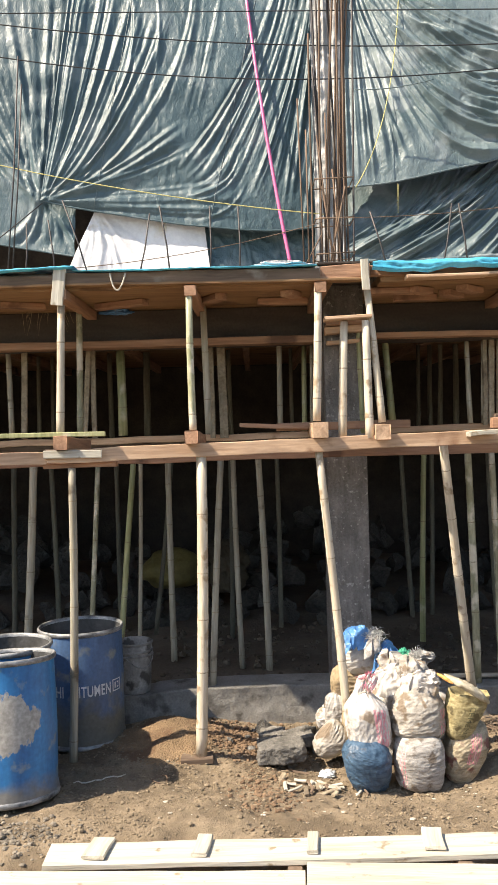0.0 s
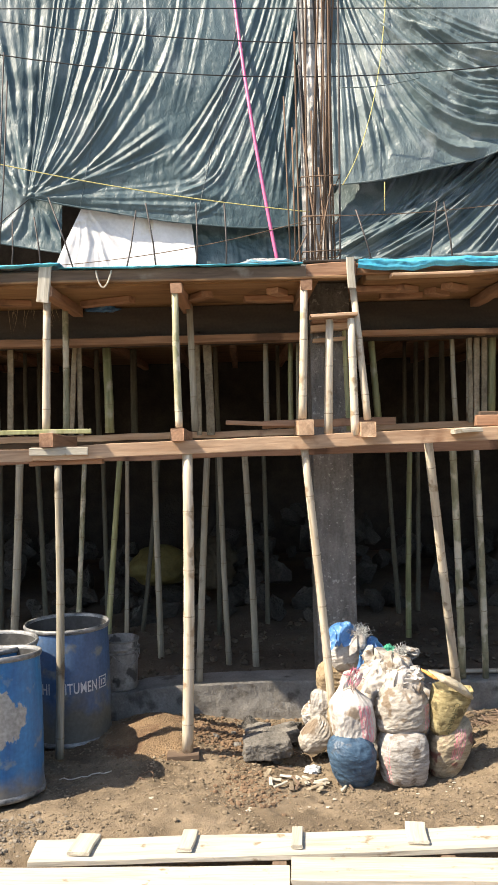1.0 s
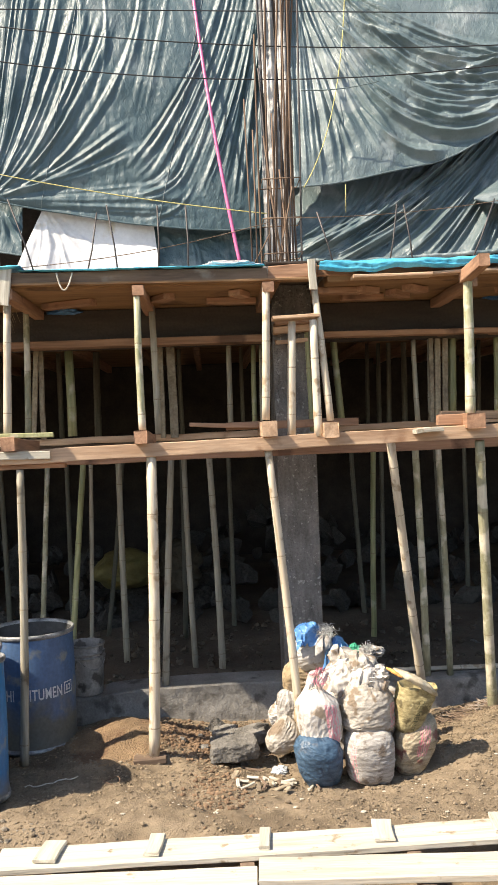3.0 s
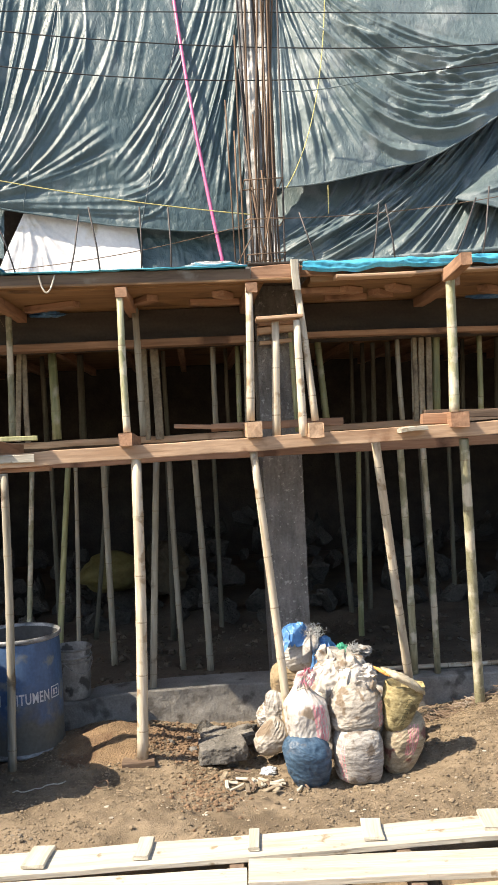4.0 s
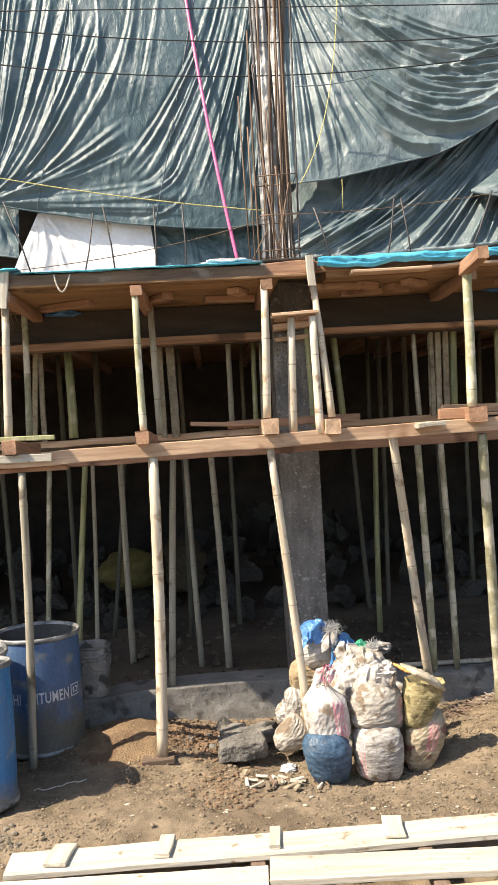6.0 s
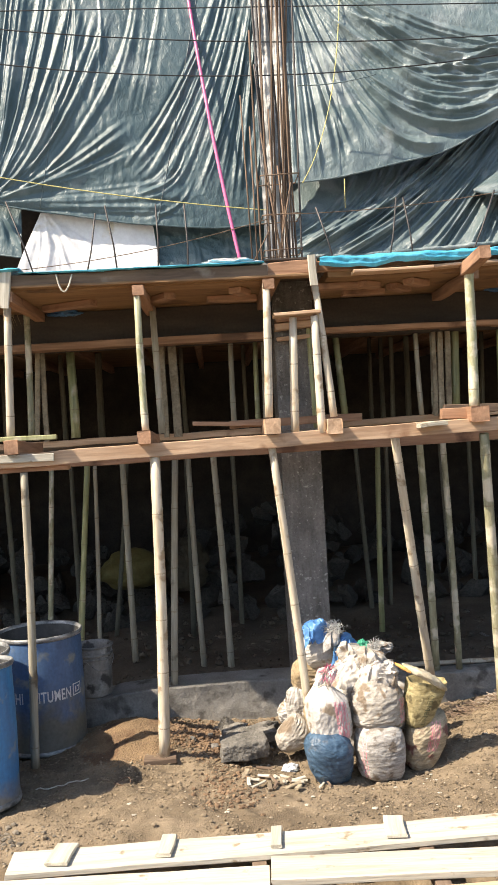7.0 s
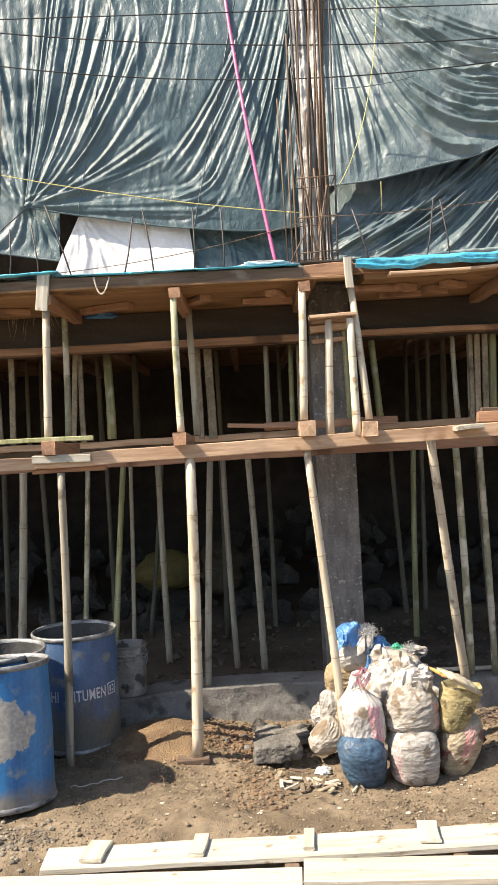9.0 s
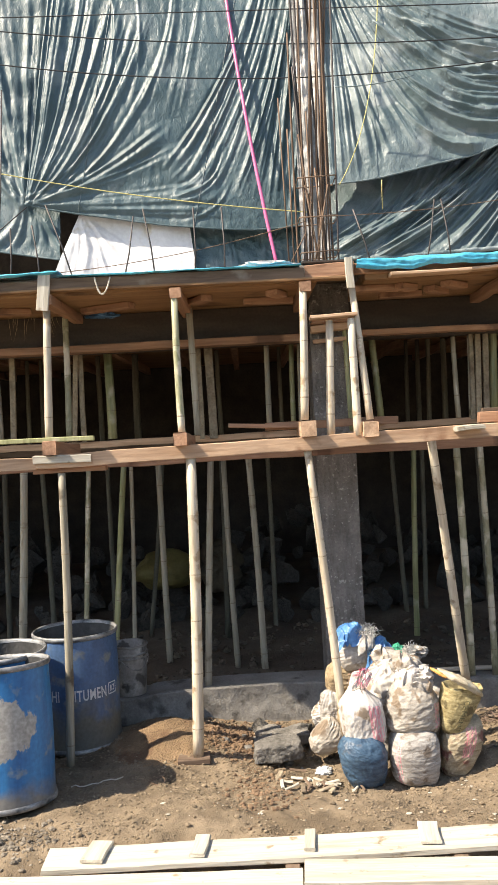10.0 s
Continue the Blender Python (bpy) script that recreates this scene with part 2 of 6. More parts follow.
M = {
    "soil": mat("soil", (0.115, 0.086, 0.056), (0.26, 0.2, 0.135), (4.5, 4.5, 4.5), 0.96, 1.0, 110, dist=0.018, spots=(0.125, 0.093, 0.06), spot_cut=0.54, spot_scale=2.6, patchy=4.0),
    "sand": mat("sand", (0.15, 0.1, 0.058), (0.25, 0.168, 0.098), (5, 5, 5), 0.96, 0.9, 80, dist=0.02, spots=(0.13, 0.078, 0.045), spot_cut=0.56, spot_scale=4),
    "sack_clean": mat("sack_clean", (0.36, 0.33, 0.305), (0.62, 0.595, 0.565), (11, 11, 11), 0.62, 0.35, 190, spots=(0.28, 0.22, 0.165), spot_cut=0.58, spot_scale=12, dist=0.003),
    "sack_mouth": mat("sack_mouth", (0.33, 0.28, 0.19), (0.56, 0.5, 0.39), (8, 8, 8), 0.7, 0.3, 140, spots=(0.3, 0.22, 0.11), spot_cut=0.58, spot_scale=9, dist=0.004),
    "tie_orange": mat("tie_orange", (0.5, 0.22, 0.05), (0.68, 0.36, 0.12), (20, 20, 20), 0.7, 0.3, 90),
    "clay": mat("clay", (0.125, 0.078, 0.048), (0.25, 0.165, 0.102), (5, 5, 5), 0.97, 0.9, 70, vary=0.16, island=True),
    "grit": mat("grit", (0.11, 0.092, 0.072), (0.25, 0.215, 0.17), (9, 9, 9), 0.95, 0.6, 60, vary=0.3, island=True),
    # darker bamboo copy for the deep props: interior shade is in the colour
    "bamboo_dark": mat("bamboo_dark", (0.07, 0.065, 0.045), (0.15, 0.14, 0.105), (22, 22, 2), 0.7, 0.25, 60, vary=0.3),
    # tan sack colour taken down to imitate the shade inside
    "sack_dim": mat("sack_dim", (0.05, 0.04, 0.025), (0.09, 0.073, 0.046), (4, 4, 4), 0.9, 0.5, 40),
    "bamboo_mixed": mat("bamboo_mixed", (0.25, 0.26, 0.13), (0.52, 0.48, 0.34), (16, 16, 4), 0.48, 0.25, 60, spots=(0.6, 0.55, 0.43), spot_cut=0.5, spot_scale=8, dist=0.004, grain=True),
    "clod": mat("clod", (0.13, 0.096, 0.063), (0.28, 0.22, 0.15), (9, 9, 9), 0.95, 0.6, 60, vary=0.25, island=True),
    # soil copy for indoors, lowered in tone to carry the storey's shade
    "soil_shaded": mat("soil_shaded", (0.07, 0.055, 0.04), (0.15, 0.12, 0.088), (2, 2, 2), 0.97, 0.8, 40),
    "concrete": mat("concrete", (0.15, 0.142, 0.13), (0.29, 0.278, 0.258), (4, 4, 4), 0.9, 0.6, 70, spots=(0.105, 0.097, 0.088), spot_cut=0.56, dist=0.007, spot_scale=5),
    "wet_concrete": mat("wet_concrete", (0.1, 0.09, 0.082), (0.225, 0.207, 0.19), (14, 14, 4), 0.65, 1.0, 55, spots=(0.36, 0.34, 0.31), spot_cut=0.61, spot_scale=34, dist=0.014),
    "stone": mat("stone", (0.085, 0.08, 0.072), (0.23, 0.215, 0.195), (11, 11, 11), 0.9, 1.0, 60, vary=0.2, dist=0.012),
    "pine": mat("pine", (0.35, 0.315, 0.255), (0.55, 0.515, 0.44), (1.4, 22, 22), 0.82, 0.4, 120, spots=(0.25, 0.195, 0.13), spot_cut=0.63, spot_scale=13, dist=0.004, grain=True),
    "bamboo_mottled": mat("bamboo_mottled", (0.18, 0.175, 0.1), (0.4, 0.375, 0.26), (16, 16, 5), 0.5, 0.25, 60, spots=(0.57, 0.52, 0.41), spot_cut=0.49, spot_scale=6, dist=0.004, grain=True),
    "sawn": mat("sawn", (0.38, 0.235, 0.145), (0.6, 0.42, 0.285), (1.5, 18, 18), 0.8, 0.35, 60, spots=(0.26, 0.14, 0.08), spot_cut=0.63, dist=0.005, grain=True),
    "redwood": mat("redwood", (0.25, 0.135, 0.08), (0.43, 0.25, 0.155), (1.5, 18, 18), 0.82, 0.35, 60, spots=(0.15, 0.08, 0.05), spot_cut=0.6, dist=0.005, grain=True),
    "old_wood": mat("old_wood", (0.09, 0.06, 0.042), (0.22, 0.155, 0.11), (1.3, 14, 14), 0.88, 0.5, 50, spots=(0.3, 0.26, 0.22), spot_cut=0.64, dist=0.005, grain=True),
    "ply": mat("ply", (0.22, 0.12, 0.055), (0.34, 0.2, 0.1), (1.0, 6, 6), 0.75, 0.2, 60, spots=(0.15, 0.08, 0.04), spot_cut=0.6, dist=0.005, grain=True),
    # dark formwork colour, lowered further for the shade under the overhang
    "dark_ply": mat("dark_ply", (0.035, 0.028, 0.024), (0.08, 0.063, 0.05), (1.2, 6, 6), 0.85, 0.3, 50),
    "bamboo_pale": mat("bamboo_pale", (0.42, 0.345, 0.245), (0.67, 0.6, 0.49), (22, 22, 2.2), 0.5, 0.25, 60, spots=(0.33, 0.245, 0.16), spot_cut=0.58, vary=0.08, spot_scale=9, dist=0.004, grain=True),
    "bamboo_green": mat("bamboo_green", (0.17, 0.18, 0.075), (0.36, 0.35, 0.19), (20, 20, 1.6), 0.45, 0.15, 60, spots=(0.46, 0.42, 0.3), spot_cut=0.56, spot_scale=4, vary=0.2, dist=0.004, grain=True),
    "bamboo_old": mat("bamboo_old", (0.27, 0.235, 0.17), (0.5, 0.46, 0.37), (22, 22, 2), 0.6, 0.25, 60, spots=(0.14, 0.11, 0.075), spot_cut=0.62, spot_scale=6, vary=0.25, dist=0.004, grain=True),
    "node": mat("node", (0.1, 0.07, 0.042), (0.3, 0.23, 0.14), (30, 30, 30), 0.7, 0.3, 80),
    "rust": mat("rust", (0.1, 0.065, 0.045), (0.23, 0.15, 0.1), (8, 8, 3), 0.8, 0.4, 90, metal=0.2),
    "steel_dark": mat("steel_dark", (0.05, 0.045, 0.045), (0.11, 0.095, 0.09), (8, 8, 3), 0.6, 0.3, 90, metal=0.5),
    "cable": mat("cable", (0.012, 0.012, 0.013), (0.025, 0.025, 0.026), (8, 8, 8), 0.5, 0.1, 90),
    "rope_yellow": mat("rope_yellow", (0.42, 0.36, 0.12), (0.58, 0.52, 0.22), (40, 40, 40), 0.7, 0.3, 120),
    "rope_pale": mat("rope_pale", (0.45, 0.4, 0.33), (0.62, 0.57, 0.48), (40, 40, 40), 0.8, 0.3, 120),
    "pipe_pink": mat("pipe_pink", (0.5, 0.08, 0.22), (0.62, 0.16, 0.32), (6, 6, 2), 0.4, 0.1, 60),
    "sheet_blue": mat("sheet_blue", (0.05, 0.38, 0.56), (0.12, 0.52, 0.7), (6, 6, 6), 0.35, 0.5, 40),
    "plastic_blue": mat("plastic_blue", (0.04, 0.14, 0.36), (0.11, 0.27, 0.5), (9, 9, 9), 0.35, 0.5, 40, spots=(0.4, 0.42, 0.45), spot_cut=0.64, spot_scale=9),
    "cloth_white": mat("cloth_white", (0.6, 0.59, 0.6), (0.74, 0.73, 0.74), (2, 2, 2), 0.7, 0.3, 25, spots=(0.55, 0.5, 0.43), spot_cut=0.64),
    "drum_blue": mat("drum_blue", (0.012, 0.1, 0.27), (0.03, 0.2, 0.45), (9, 9, 1.4), 0.38, 0.2, 40, spots=(0.15, 0.21, 0.27), spot_cut=0.6, spot_scale=9, dist=0.005, mud=(0.1, 0.1, (0.17, 0.155, 0.13))),
    "drum_scraped": mat("drum_scraped", (0.012, 0.1, 0.27), (0.03, 0.2, 0.45), (9, 9, 1.4), 0.38, 0.2, 40, spots=(0.15, 0.21, 0.27), spot_cut=0.6, spot_scale=9, dist=0.005, mud=(0.1, 0.1, (0.17, 0.155, 0.13)), patch=((0.05, -0.28, 0.46), (0.23, 0.25, 0.17), (0.19, 0.18, 0.165), (0.42, 0.41, 0.39))),
    "drum_dusty": mat("drum_dusty", (0.05, 0.1, 0.21), (0.1, 0.19, 0.36), (7, 7, 2), 0.5, 0.2, 40, spots=(0.23, 0.25, 0.25), spot_cut=0.56, spot_scale=6, dist=0.005, mud=(0.3, 0.24, (0.17, 0.16, 0.125))),
    "rim_grey": mat("rim_grey", (0.06, 0.065, 0.07), (0.42, 0.42, 0.42), (10, 10, 24), 0.45, 0.3, 60, metal=0.35),
    "drum_inside": mat("drum_inside", (0.03, 0.03, 0.03), (0.09, 0.088, 0.085), (6, 6, 6), 0.85, 0.4, 40),
    "paint_white": mat("paint_white", (0.5, 0.53, 0.56), (0.68, 0.7, 0.72), (30, 30, 30), 0.6, 0.1, 60),
    "pail": mat("pail", (0.13, 0.126, 0.12), (0.36, 0.35, 0.335), (7, 7, 4), 0.75, 0.4, 60, spots=(0.07, 0.067, 0.063), spot_cut=0.55, spot_scale=7, dist=0.005),
    "sack_white": mat("sack_white", (0.24, 0.21, 0.175), (0.52, 0.485, 0.435), (9, 9, 40), 0.75, 0.35, 170, spots=(0.2, 0.15, 0.105), spot_cut=0.55, spot_scale=11, dist=0.004),
    "sack_grey": mat("sack_grey", (0.2, 0.182, 0.163), (0.5, 0.475, 0.445), (9, 9, 60), 0.75, 0.35, 170, spots=(0.15, 0.12, 0.095), spot_cut=0.55, spot_scale=12, dist=0.004),
    "sack_beige": mat("sack_beige", (0.23, 0.185, 0.12), (0.5, 0.43, 0.315), (11, 11, 45), 0.8, 0.35, 150, spots=(0.19, 0.085, 0.07), spot_cut=0.57, spot_scale=11, dist=0.004),
    "sack_yellow": mat("sack_yellow", (0.17, 0.13, 0.055), (0.44, 0.375, 0.2), (16, 16, 50), 0.72, 0.3, 150, spots=(0.12, 0.095, 0.045), spot_cut=0.57, spot_scale=16, dist=0.003),
    "sack_blue": mat("sack_blue", (0.02, 0.05, 0.095), (0.085, 0.155, 0.24), (14, 14, 40), 0.5, 0.3, 150, spots=(0.17, 0.155, 0.14), spot_cut=0.63, spot_scale=5, dist=0.004),
    "sack_clay": mat("sack_clay", (0.22, 0.16, 0.09), (0.38, 0.3, 0.19), (12, 12, 12), 0.85, 0.2, 90, spots=(0.15, 0.11, 0.07), spot_cut=0.55, spot_scale=7),
    "print_red": mat("print_red", (0.55, 0.16, 0.2), (0.68, 0.4, 0.42), (40, 40, 6), 0.75, 0.4, 60),
    "print_dark": mat("print_dark", (0.06, 0.06, 0.03), (0.13, 0.12, 0.06), (30, 30, 30), 0.75, 0.2, 60),
    "fray": mat("fray", (0.6, 0.5, 0.5), (0.8, 0.75, 0.75), (30, 30, 30), 0.8, 0.2, 90, spots=(0.5, 0.12, 0.2), spot_cut=0.5),
    "grey_board": mat("grey_board", (0.2, 0.16, 0.11), (0.36, 0.3, 0.215), (16, 16, 1.5), 0.85, 0.35, 60, spots=(0.13, 0.1, 0.07), spot_cut=0.6, dist=0.005, grain=True),
    "fray_grey": mat("fray_grey", (0.3, 0.3, 0.29), (0.52, 0.52, 0.5), (30, 30, 30), 0.8, 0.2, 90),
    "straw": mat("straw", (0.3, 0.22, 0.12), (0.5, 0.41, 0.26), (20, 20, 20), 0.85, 0.3, 90),
    "green_bit": mat("green_bit", (0.02, 0.2, 0.12), (0.05, 0.32, 0.2), (20, 20, 20), 0.5, 0.3, 90),
    # near-black masonry tone: the shade on these walls is put into the colour
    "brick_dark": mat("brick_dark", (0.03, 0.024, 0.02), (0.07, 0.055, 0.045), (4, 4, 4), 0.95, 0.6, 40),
    "plaster": mat("plaster", (0.2, 0.17, 0.14), (0.32, 0.28, 0.23), (1, 1, 1), 0.95, 0.3, 20),
    # yellow sack colour, dimmed because it lies in interior shade
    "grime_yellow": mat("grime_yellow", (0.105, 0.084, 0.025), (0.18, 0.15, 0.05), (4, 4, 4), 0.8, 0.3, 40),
}
# stone darkened for the heap inside: shade is part of this colour
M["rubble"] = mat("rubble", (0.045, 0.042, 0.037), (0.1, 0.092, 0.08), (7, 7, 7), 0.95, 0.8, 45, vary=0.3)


def tarp_mat(name, dark, light, dust, rough=0.42, crinkle=1.0):
    """Woven plastic sheet: faded patches, dust, and sharp crinkles that run mostly down the cloth."""
    m = mat(name, dark, light, (2.2, 2.2, 1.4), rough, 0.0, 130, spots=dust, spot_cut=0.56, spot_scale=2.2, sheen=0.6)
    N, L = m.node_tree.nodes, m.node_tree.links
    bsdf, tc = N["Principled BSDF"], N.new("ShaderNodeTexCoord")
    last = None
    for scale, bend, strength, dist in (((6, 6, 2.6), 0.9, 0.4, 0.018), ((15, 15, 8), 1.2, 0.6, 0.012), ((42, 42, 22), 0.8, 0.6, 0.006)):
        mp, n = N.new("ShaderNodeMapping"), N.new("ShaderNodeTexNoise")
        mp.inputs["Scale"].default_value = scale
        L.new(tc.outputs["Object"], mp.inputs["Vector"])
        L.new(mp.outputs[0], n.inputs["Vector"])
        n.inputs["Scale"].default_value, n.inputs["Detail"].default_value, n.inputs["Distortion"].default_value = 1.0, 2, bend
        sub, fold, bump = N.new("ShaderNodeMath"), N.new("ShaderNodeMath"), N.new("ShaderNodeBump")
        sub.operation, fold.operation = "SUBTRACT", "ABSOLUTE"
        sub.inputs[1].default_value = 0.5
        L.new(n.outputs["Fac"], sub.inputs[0])
        L.new(sub.outputs[0], fold.inputs[0])
        L.new(fold.outputs[0], bump.inputs["Height"])
        bump.inputs["Strength"].default_value, bump.inputs["Distance"].default_value = strength * crinkle, dist
        bump.invert = True
        if last:
            L.new(last, bump.inputs["Normal"])
        last = bump.outputs[0]
    L.new(last, bsdf.inputs["Normal"])
    return m


M["tarp"] = tarp_mat("tarp", (0.033, 0.068, 0.08), (0.07, 0.114, 0.13), (0.108, 0.147, 0.16), 0.48, 1.25)
M["tarp_dusty"] = tarp_mat("tarp_dusty", (0.068, 0.105, 0.113), (0.138, 0.176, 0.186), (0.195, 0.23, 0.237), 0.47, 1.5)
M["tarp_pale"] = tarp_mat("tarp_pale", (0.11, 0.115, 0.115), (0.33, 0.315, 0.3), (0.45, 0.42, 0.39), 0.55, 1.3)


# ---- building helpers ----
def link(name, bm, material, parent=None, label="", smooth=True, at=None):
    me = bpy.data.meshes.new(name)
    bm.to_mesh(me)
    bm.free()
    for m in material if isinstance(material, (list, tuple)) else [material]:
        me.materials.append(M[m])
    if smooth:
        me.shade_smooth()
    ob = new(name, me)
    if parent:
        ob.parent = parent
    if at is not None:
        ob.matrix_basis = at
    if label:
        tagged(ob, label)
    return ob


def part(name, bm, material, parent, label="", smooth=True, at=None):
    return link(name, bm, material, parent, label, smooth, at)


def thing(name, place, label, category, group=""):
    ob = new(name)
    ob.empty_display_size = 0.1
    ob.location = place
    return tagged(ob, label, category, group)


def axis_pose(p0, p1, along="Z", up=(0, 0, 1)):
    """The pose at p0 whose along axis points to p1."""
    d = Vector(p1) - Vector(p0)
    return Matrix.Translation(p0) @ d.to_track_quat(along, "Y" if along == "Z" else "Z").to_matrix().to_4x4()


def ring_grid(bm, rings, close=True):
    """Quads between rings of points; all rings have the same number of points."""
    vs = [[bm.verts.new(p) for p in ring] for ring in rings]
    n = len(vs[0])
    for a, b in zip(vs, vs[1:]):
        for i in range(n if close else n - 1):
            j = (i + 1) % n
            bm.faces.new((a[i], a[j], b[j], b[i]))
    return vs


def lathe(profile, seg=40, wobble=0.0, seed=0):
    bm = bmesh.new()
    rings = []
    for r, z in profile:
        ring = []
        for i in range(seg):
            a = 2 * math.pi * i / seg
            k = 1 + wobble * noise.noise((math.cos(a) * 1.5 + seed, math.sin(a) * 1.5, z * 2))
            ring.append((r * k * math.cos(a), r * k * math.sin(a), z))
        rings.append(ring)
    ring_grid(bm, rings)
    bmesh.ops.recalc_face_normals(bm, faces=bm.faces)
    return bm


def tube_bm(points, radius, seg=6, caps=True):
    bm = bmesh.new()
    pts = [Vector(p) for p in points]
    rings = []
    for i, p in enumerate(pts):
        d = (pts[min(i + 1, len(pts) - 1)] - pts[max(i - 1, 0)]).normalized()
        u = d.orthogonal().normalized() if abs(d.z) > 0.9 else d.cross(Vector((0, 0, 1))).normalized()
        w = d.cross(u)
        r = radius[i] if isinstance(radius, (list, tuple)) else radius
        rings.append([p + r * (math.cos(2 * math.pi * k / seg) * u + math.sin(2 * math.pi * k / seg) * w) for k in range(seg)])
    vs = ring_grid(bm, rings)
    if caps:
        bm.faces.new(vs[0][::-1])
        bm.faces.new(vs[-1])
    bmesh.ops.recalc_face_normals(bm, faces=bm.faces)
    return bm


def bend(p0, c, p1, n=24):
    p0, c, p1 = Vector(p0), Vector(c), Vector(p1)
    return [(1 - t) ** 2 * p0 + 2 * t * (1 - t) * c + t * t * p1 for t in [i / n for i in range(n + 1)]]


def sag(p0, p1, drop, n=24):
    p0, p1 = Vector(p0), Vector(p1)
    return [p0.lerp(p1, i / n) - Vector((0, 0, 4 * drop * (i / n) * (1 - i / n))) for i in range(n + 1)]


def cord(name, points, radius, material, label, category, seg=6):
    return tagged(link(name, tube_bm(points, radius, seg), material), label, category)


def board_bm(length, w, h, seed=0, rough=0.003, bevel=0.004):
    """A sawn board along x from 0, with slightly uneven, broken edges."""
    rng = random.Random(seed)
    bm = bmesh.new()
    n = max(2, min(14, int(length / 0.22)))
    rings = []
    for i in range(n + 1):
        x = length * i / n
        j = lambda: rng.uniform(-rough, rough)
        b = bevel
        sq = [(-w / 2, -h / 2 + b), (-w / 2, h / 2 - b), (-w / 2 + b, h / 2), (w / 2 - b, h / 2), (w / 2, h / 2 - b), (w / 2, -h / 2 + b), (w / 2 - b, -h / 2), (-w / 2 + b, -h / 2)]
        oy, oz = j(), j()
        rings.append([(x + (j() if i in (0, n) else 0), y + oy + j() * 0.3, z + oz + j() * 0.3) for y, z in sq])
    vs = ring_grid(bm, rings)
    bm.faces.new(vs[0][::-1])
    bm.faces.new(vs[-1])
    bmesh.ops.recalc_face_normals(bm, faces=bm.faces)
    return bm


COUNT = [0]


def board(name, p0, p1, w, h, material, label, category="board", group="", roll=0.0, parent=None, rough=0.003):
    """A board from p0 to p1 (its middle line); w across (level), h upright."""
    COUNT[0] += 1
    p0, p1 = Vector(p0), Vector(p1)
    x = (p1 - p0).normalized()
    y = Vector((0, 0, 1)).cross(x)
    y = y.normalized() if y.length > 1e-3 else Vector((1, 0, 0))
    z = x.cross(y)
    m = Matrix.Translation(p0) @ Matrix((x, y, z)).transposed().to_4x4() @ Matrix.Rotation(radians(roll), 4, "X")
    ob = link(name, board_bm((p1 - p0).length, w, h, COUNT[0], rough), material, parent, smooth=False, at=m)
    if parent is None:
        tagged(ob, label, category, group)
    return ob


def ring_mesh():
    bm = lathe([(0.985, -0.16), (1.045, -0.06), (1.065, 0.0), (1.015, 0.05), (1.05, 0.1), (1.0, 0.18)], 14)
    me = bpy.data.meshes.new("node_ring")
    bm.to_mesh(me)
    bm.free()
    me.materials.append(M["node"])
    me.shade_smooth()
    return me


RING = ring_mesh()


def prop(p0, p1, r, material, label, rings=True, group="bamboo props", bow=0.005, seed=None):
    """A bamboo culm from its foot p0 to its head p1, with swollen joints, as one thing."""
    COUNT[0] += 1
    rng = random.Random(COUNT[0] * 7 + 1)
    p0, p1 = Vector(p0), Vector(p1)
    if p0.z > p1.z:
        p0, p1 = p1, p0
    length = (p1 - p0).length
    bx, by, ph = rng.uniform(-1, 1) * bow * length, rng.uniform(-1, 1) * bow * length, rng.uniform(2.5, 5)
    mid = lambda z: Vector((bx * math.sin(math.pi * z / length) + 0.25 * by * math.sin(ph * z), by * math.sin(math.pi * z / length), z))
    joints, z = [], rng.uniform(0.08, 0.25)
    while z < length - 0.03:
        joints.append(z)
        z += rng.uniform(0.3, 0.46)
    zs = sorted({0.0, length, *[max(0.0, min(length, j + d)) for j in joints for d in (-0.05, -0.012, 0.0, 0.012, 0.05)]})
    bm = bmesh.new()
    seg = 14
    taper = lambda z: r * (1.06 - 0.12 * z / length)
    loops = []
    for z in zs:
        near = min([abs(z - j) for j in joints], default=1)
        rr = taper(z) * (1.05 if near < 0.006 else 1.025 if near < 0.02 else 0.99)
        c = mid(z)
        loops.append([(c.x + rr * math.cos(2 * math.pi * k / seg), c.y + rr * math.sin(2 * math.pi * k / seg), z) for k in range(seg)])
    vs = ring_grid(bm, loops)
    bm.faces.new(vs[0][::-1])
    bm.faces.new(vs[-1])
    bmesh.ops.recalc_face_normals(bm, faces=bm.faces)
    ob = link("bamboo_prop", bm, material, at=axis_pose(p0, p1))
    tagged(ob, label, "bamboo prop", group)
    if rings:
        for z in joints:
            k = new("node_ring", RING)
            k.parent = ob
            rr = taper(z)
            k.matrix_basis = Matrix.Translation(mid(z)) @ Matrix.Diagonal((rr, rr, 0.042, 1))
    return ob


def rock_mesh(seed, flat=0.7):
    bm = bmesh.new()
    bmesh.ops.create_icosphere(bm, subdivisions=4, radius=1)
    rng = random.Random(seed)
    cuts = [(Vector((rng.gauss(0, 1), rng.gauss(0, 1), rng.gauss(0, 1))).normalized(), rng.uniform(0.4, 0.75)) for _ in range(13)]
    for v in bm.verts:
        for n, d in cuts:
            over = v.co.dot(n) - d
            if over > 0:
                v.co -= n * over
        v.co *= 1 + 0.12 * noise.noise(v.co * 2.5 + Vector((seed * 3.1, 0, 0))) + 0.05 * noise.noise(v.co * 7) + 0.025 * noise.noise(v.co * 16)
        v.co.z *= flat
    return bm


def rock_data(name, seed, material, flat=0.7):
    bm = rock_mesh(seed, flat)
    me = bpy.data.meshes.new(name)
    bm.to_mesh(me)
    bm.free()
    me.materials.append(M[material])
    return me


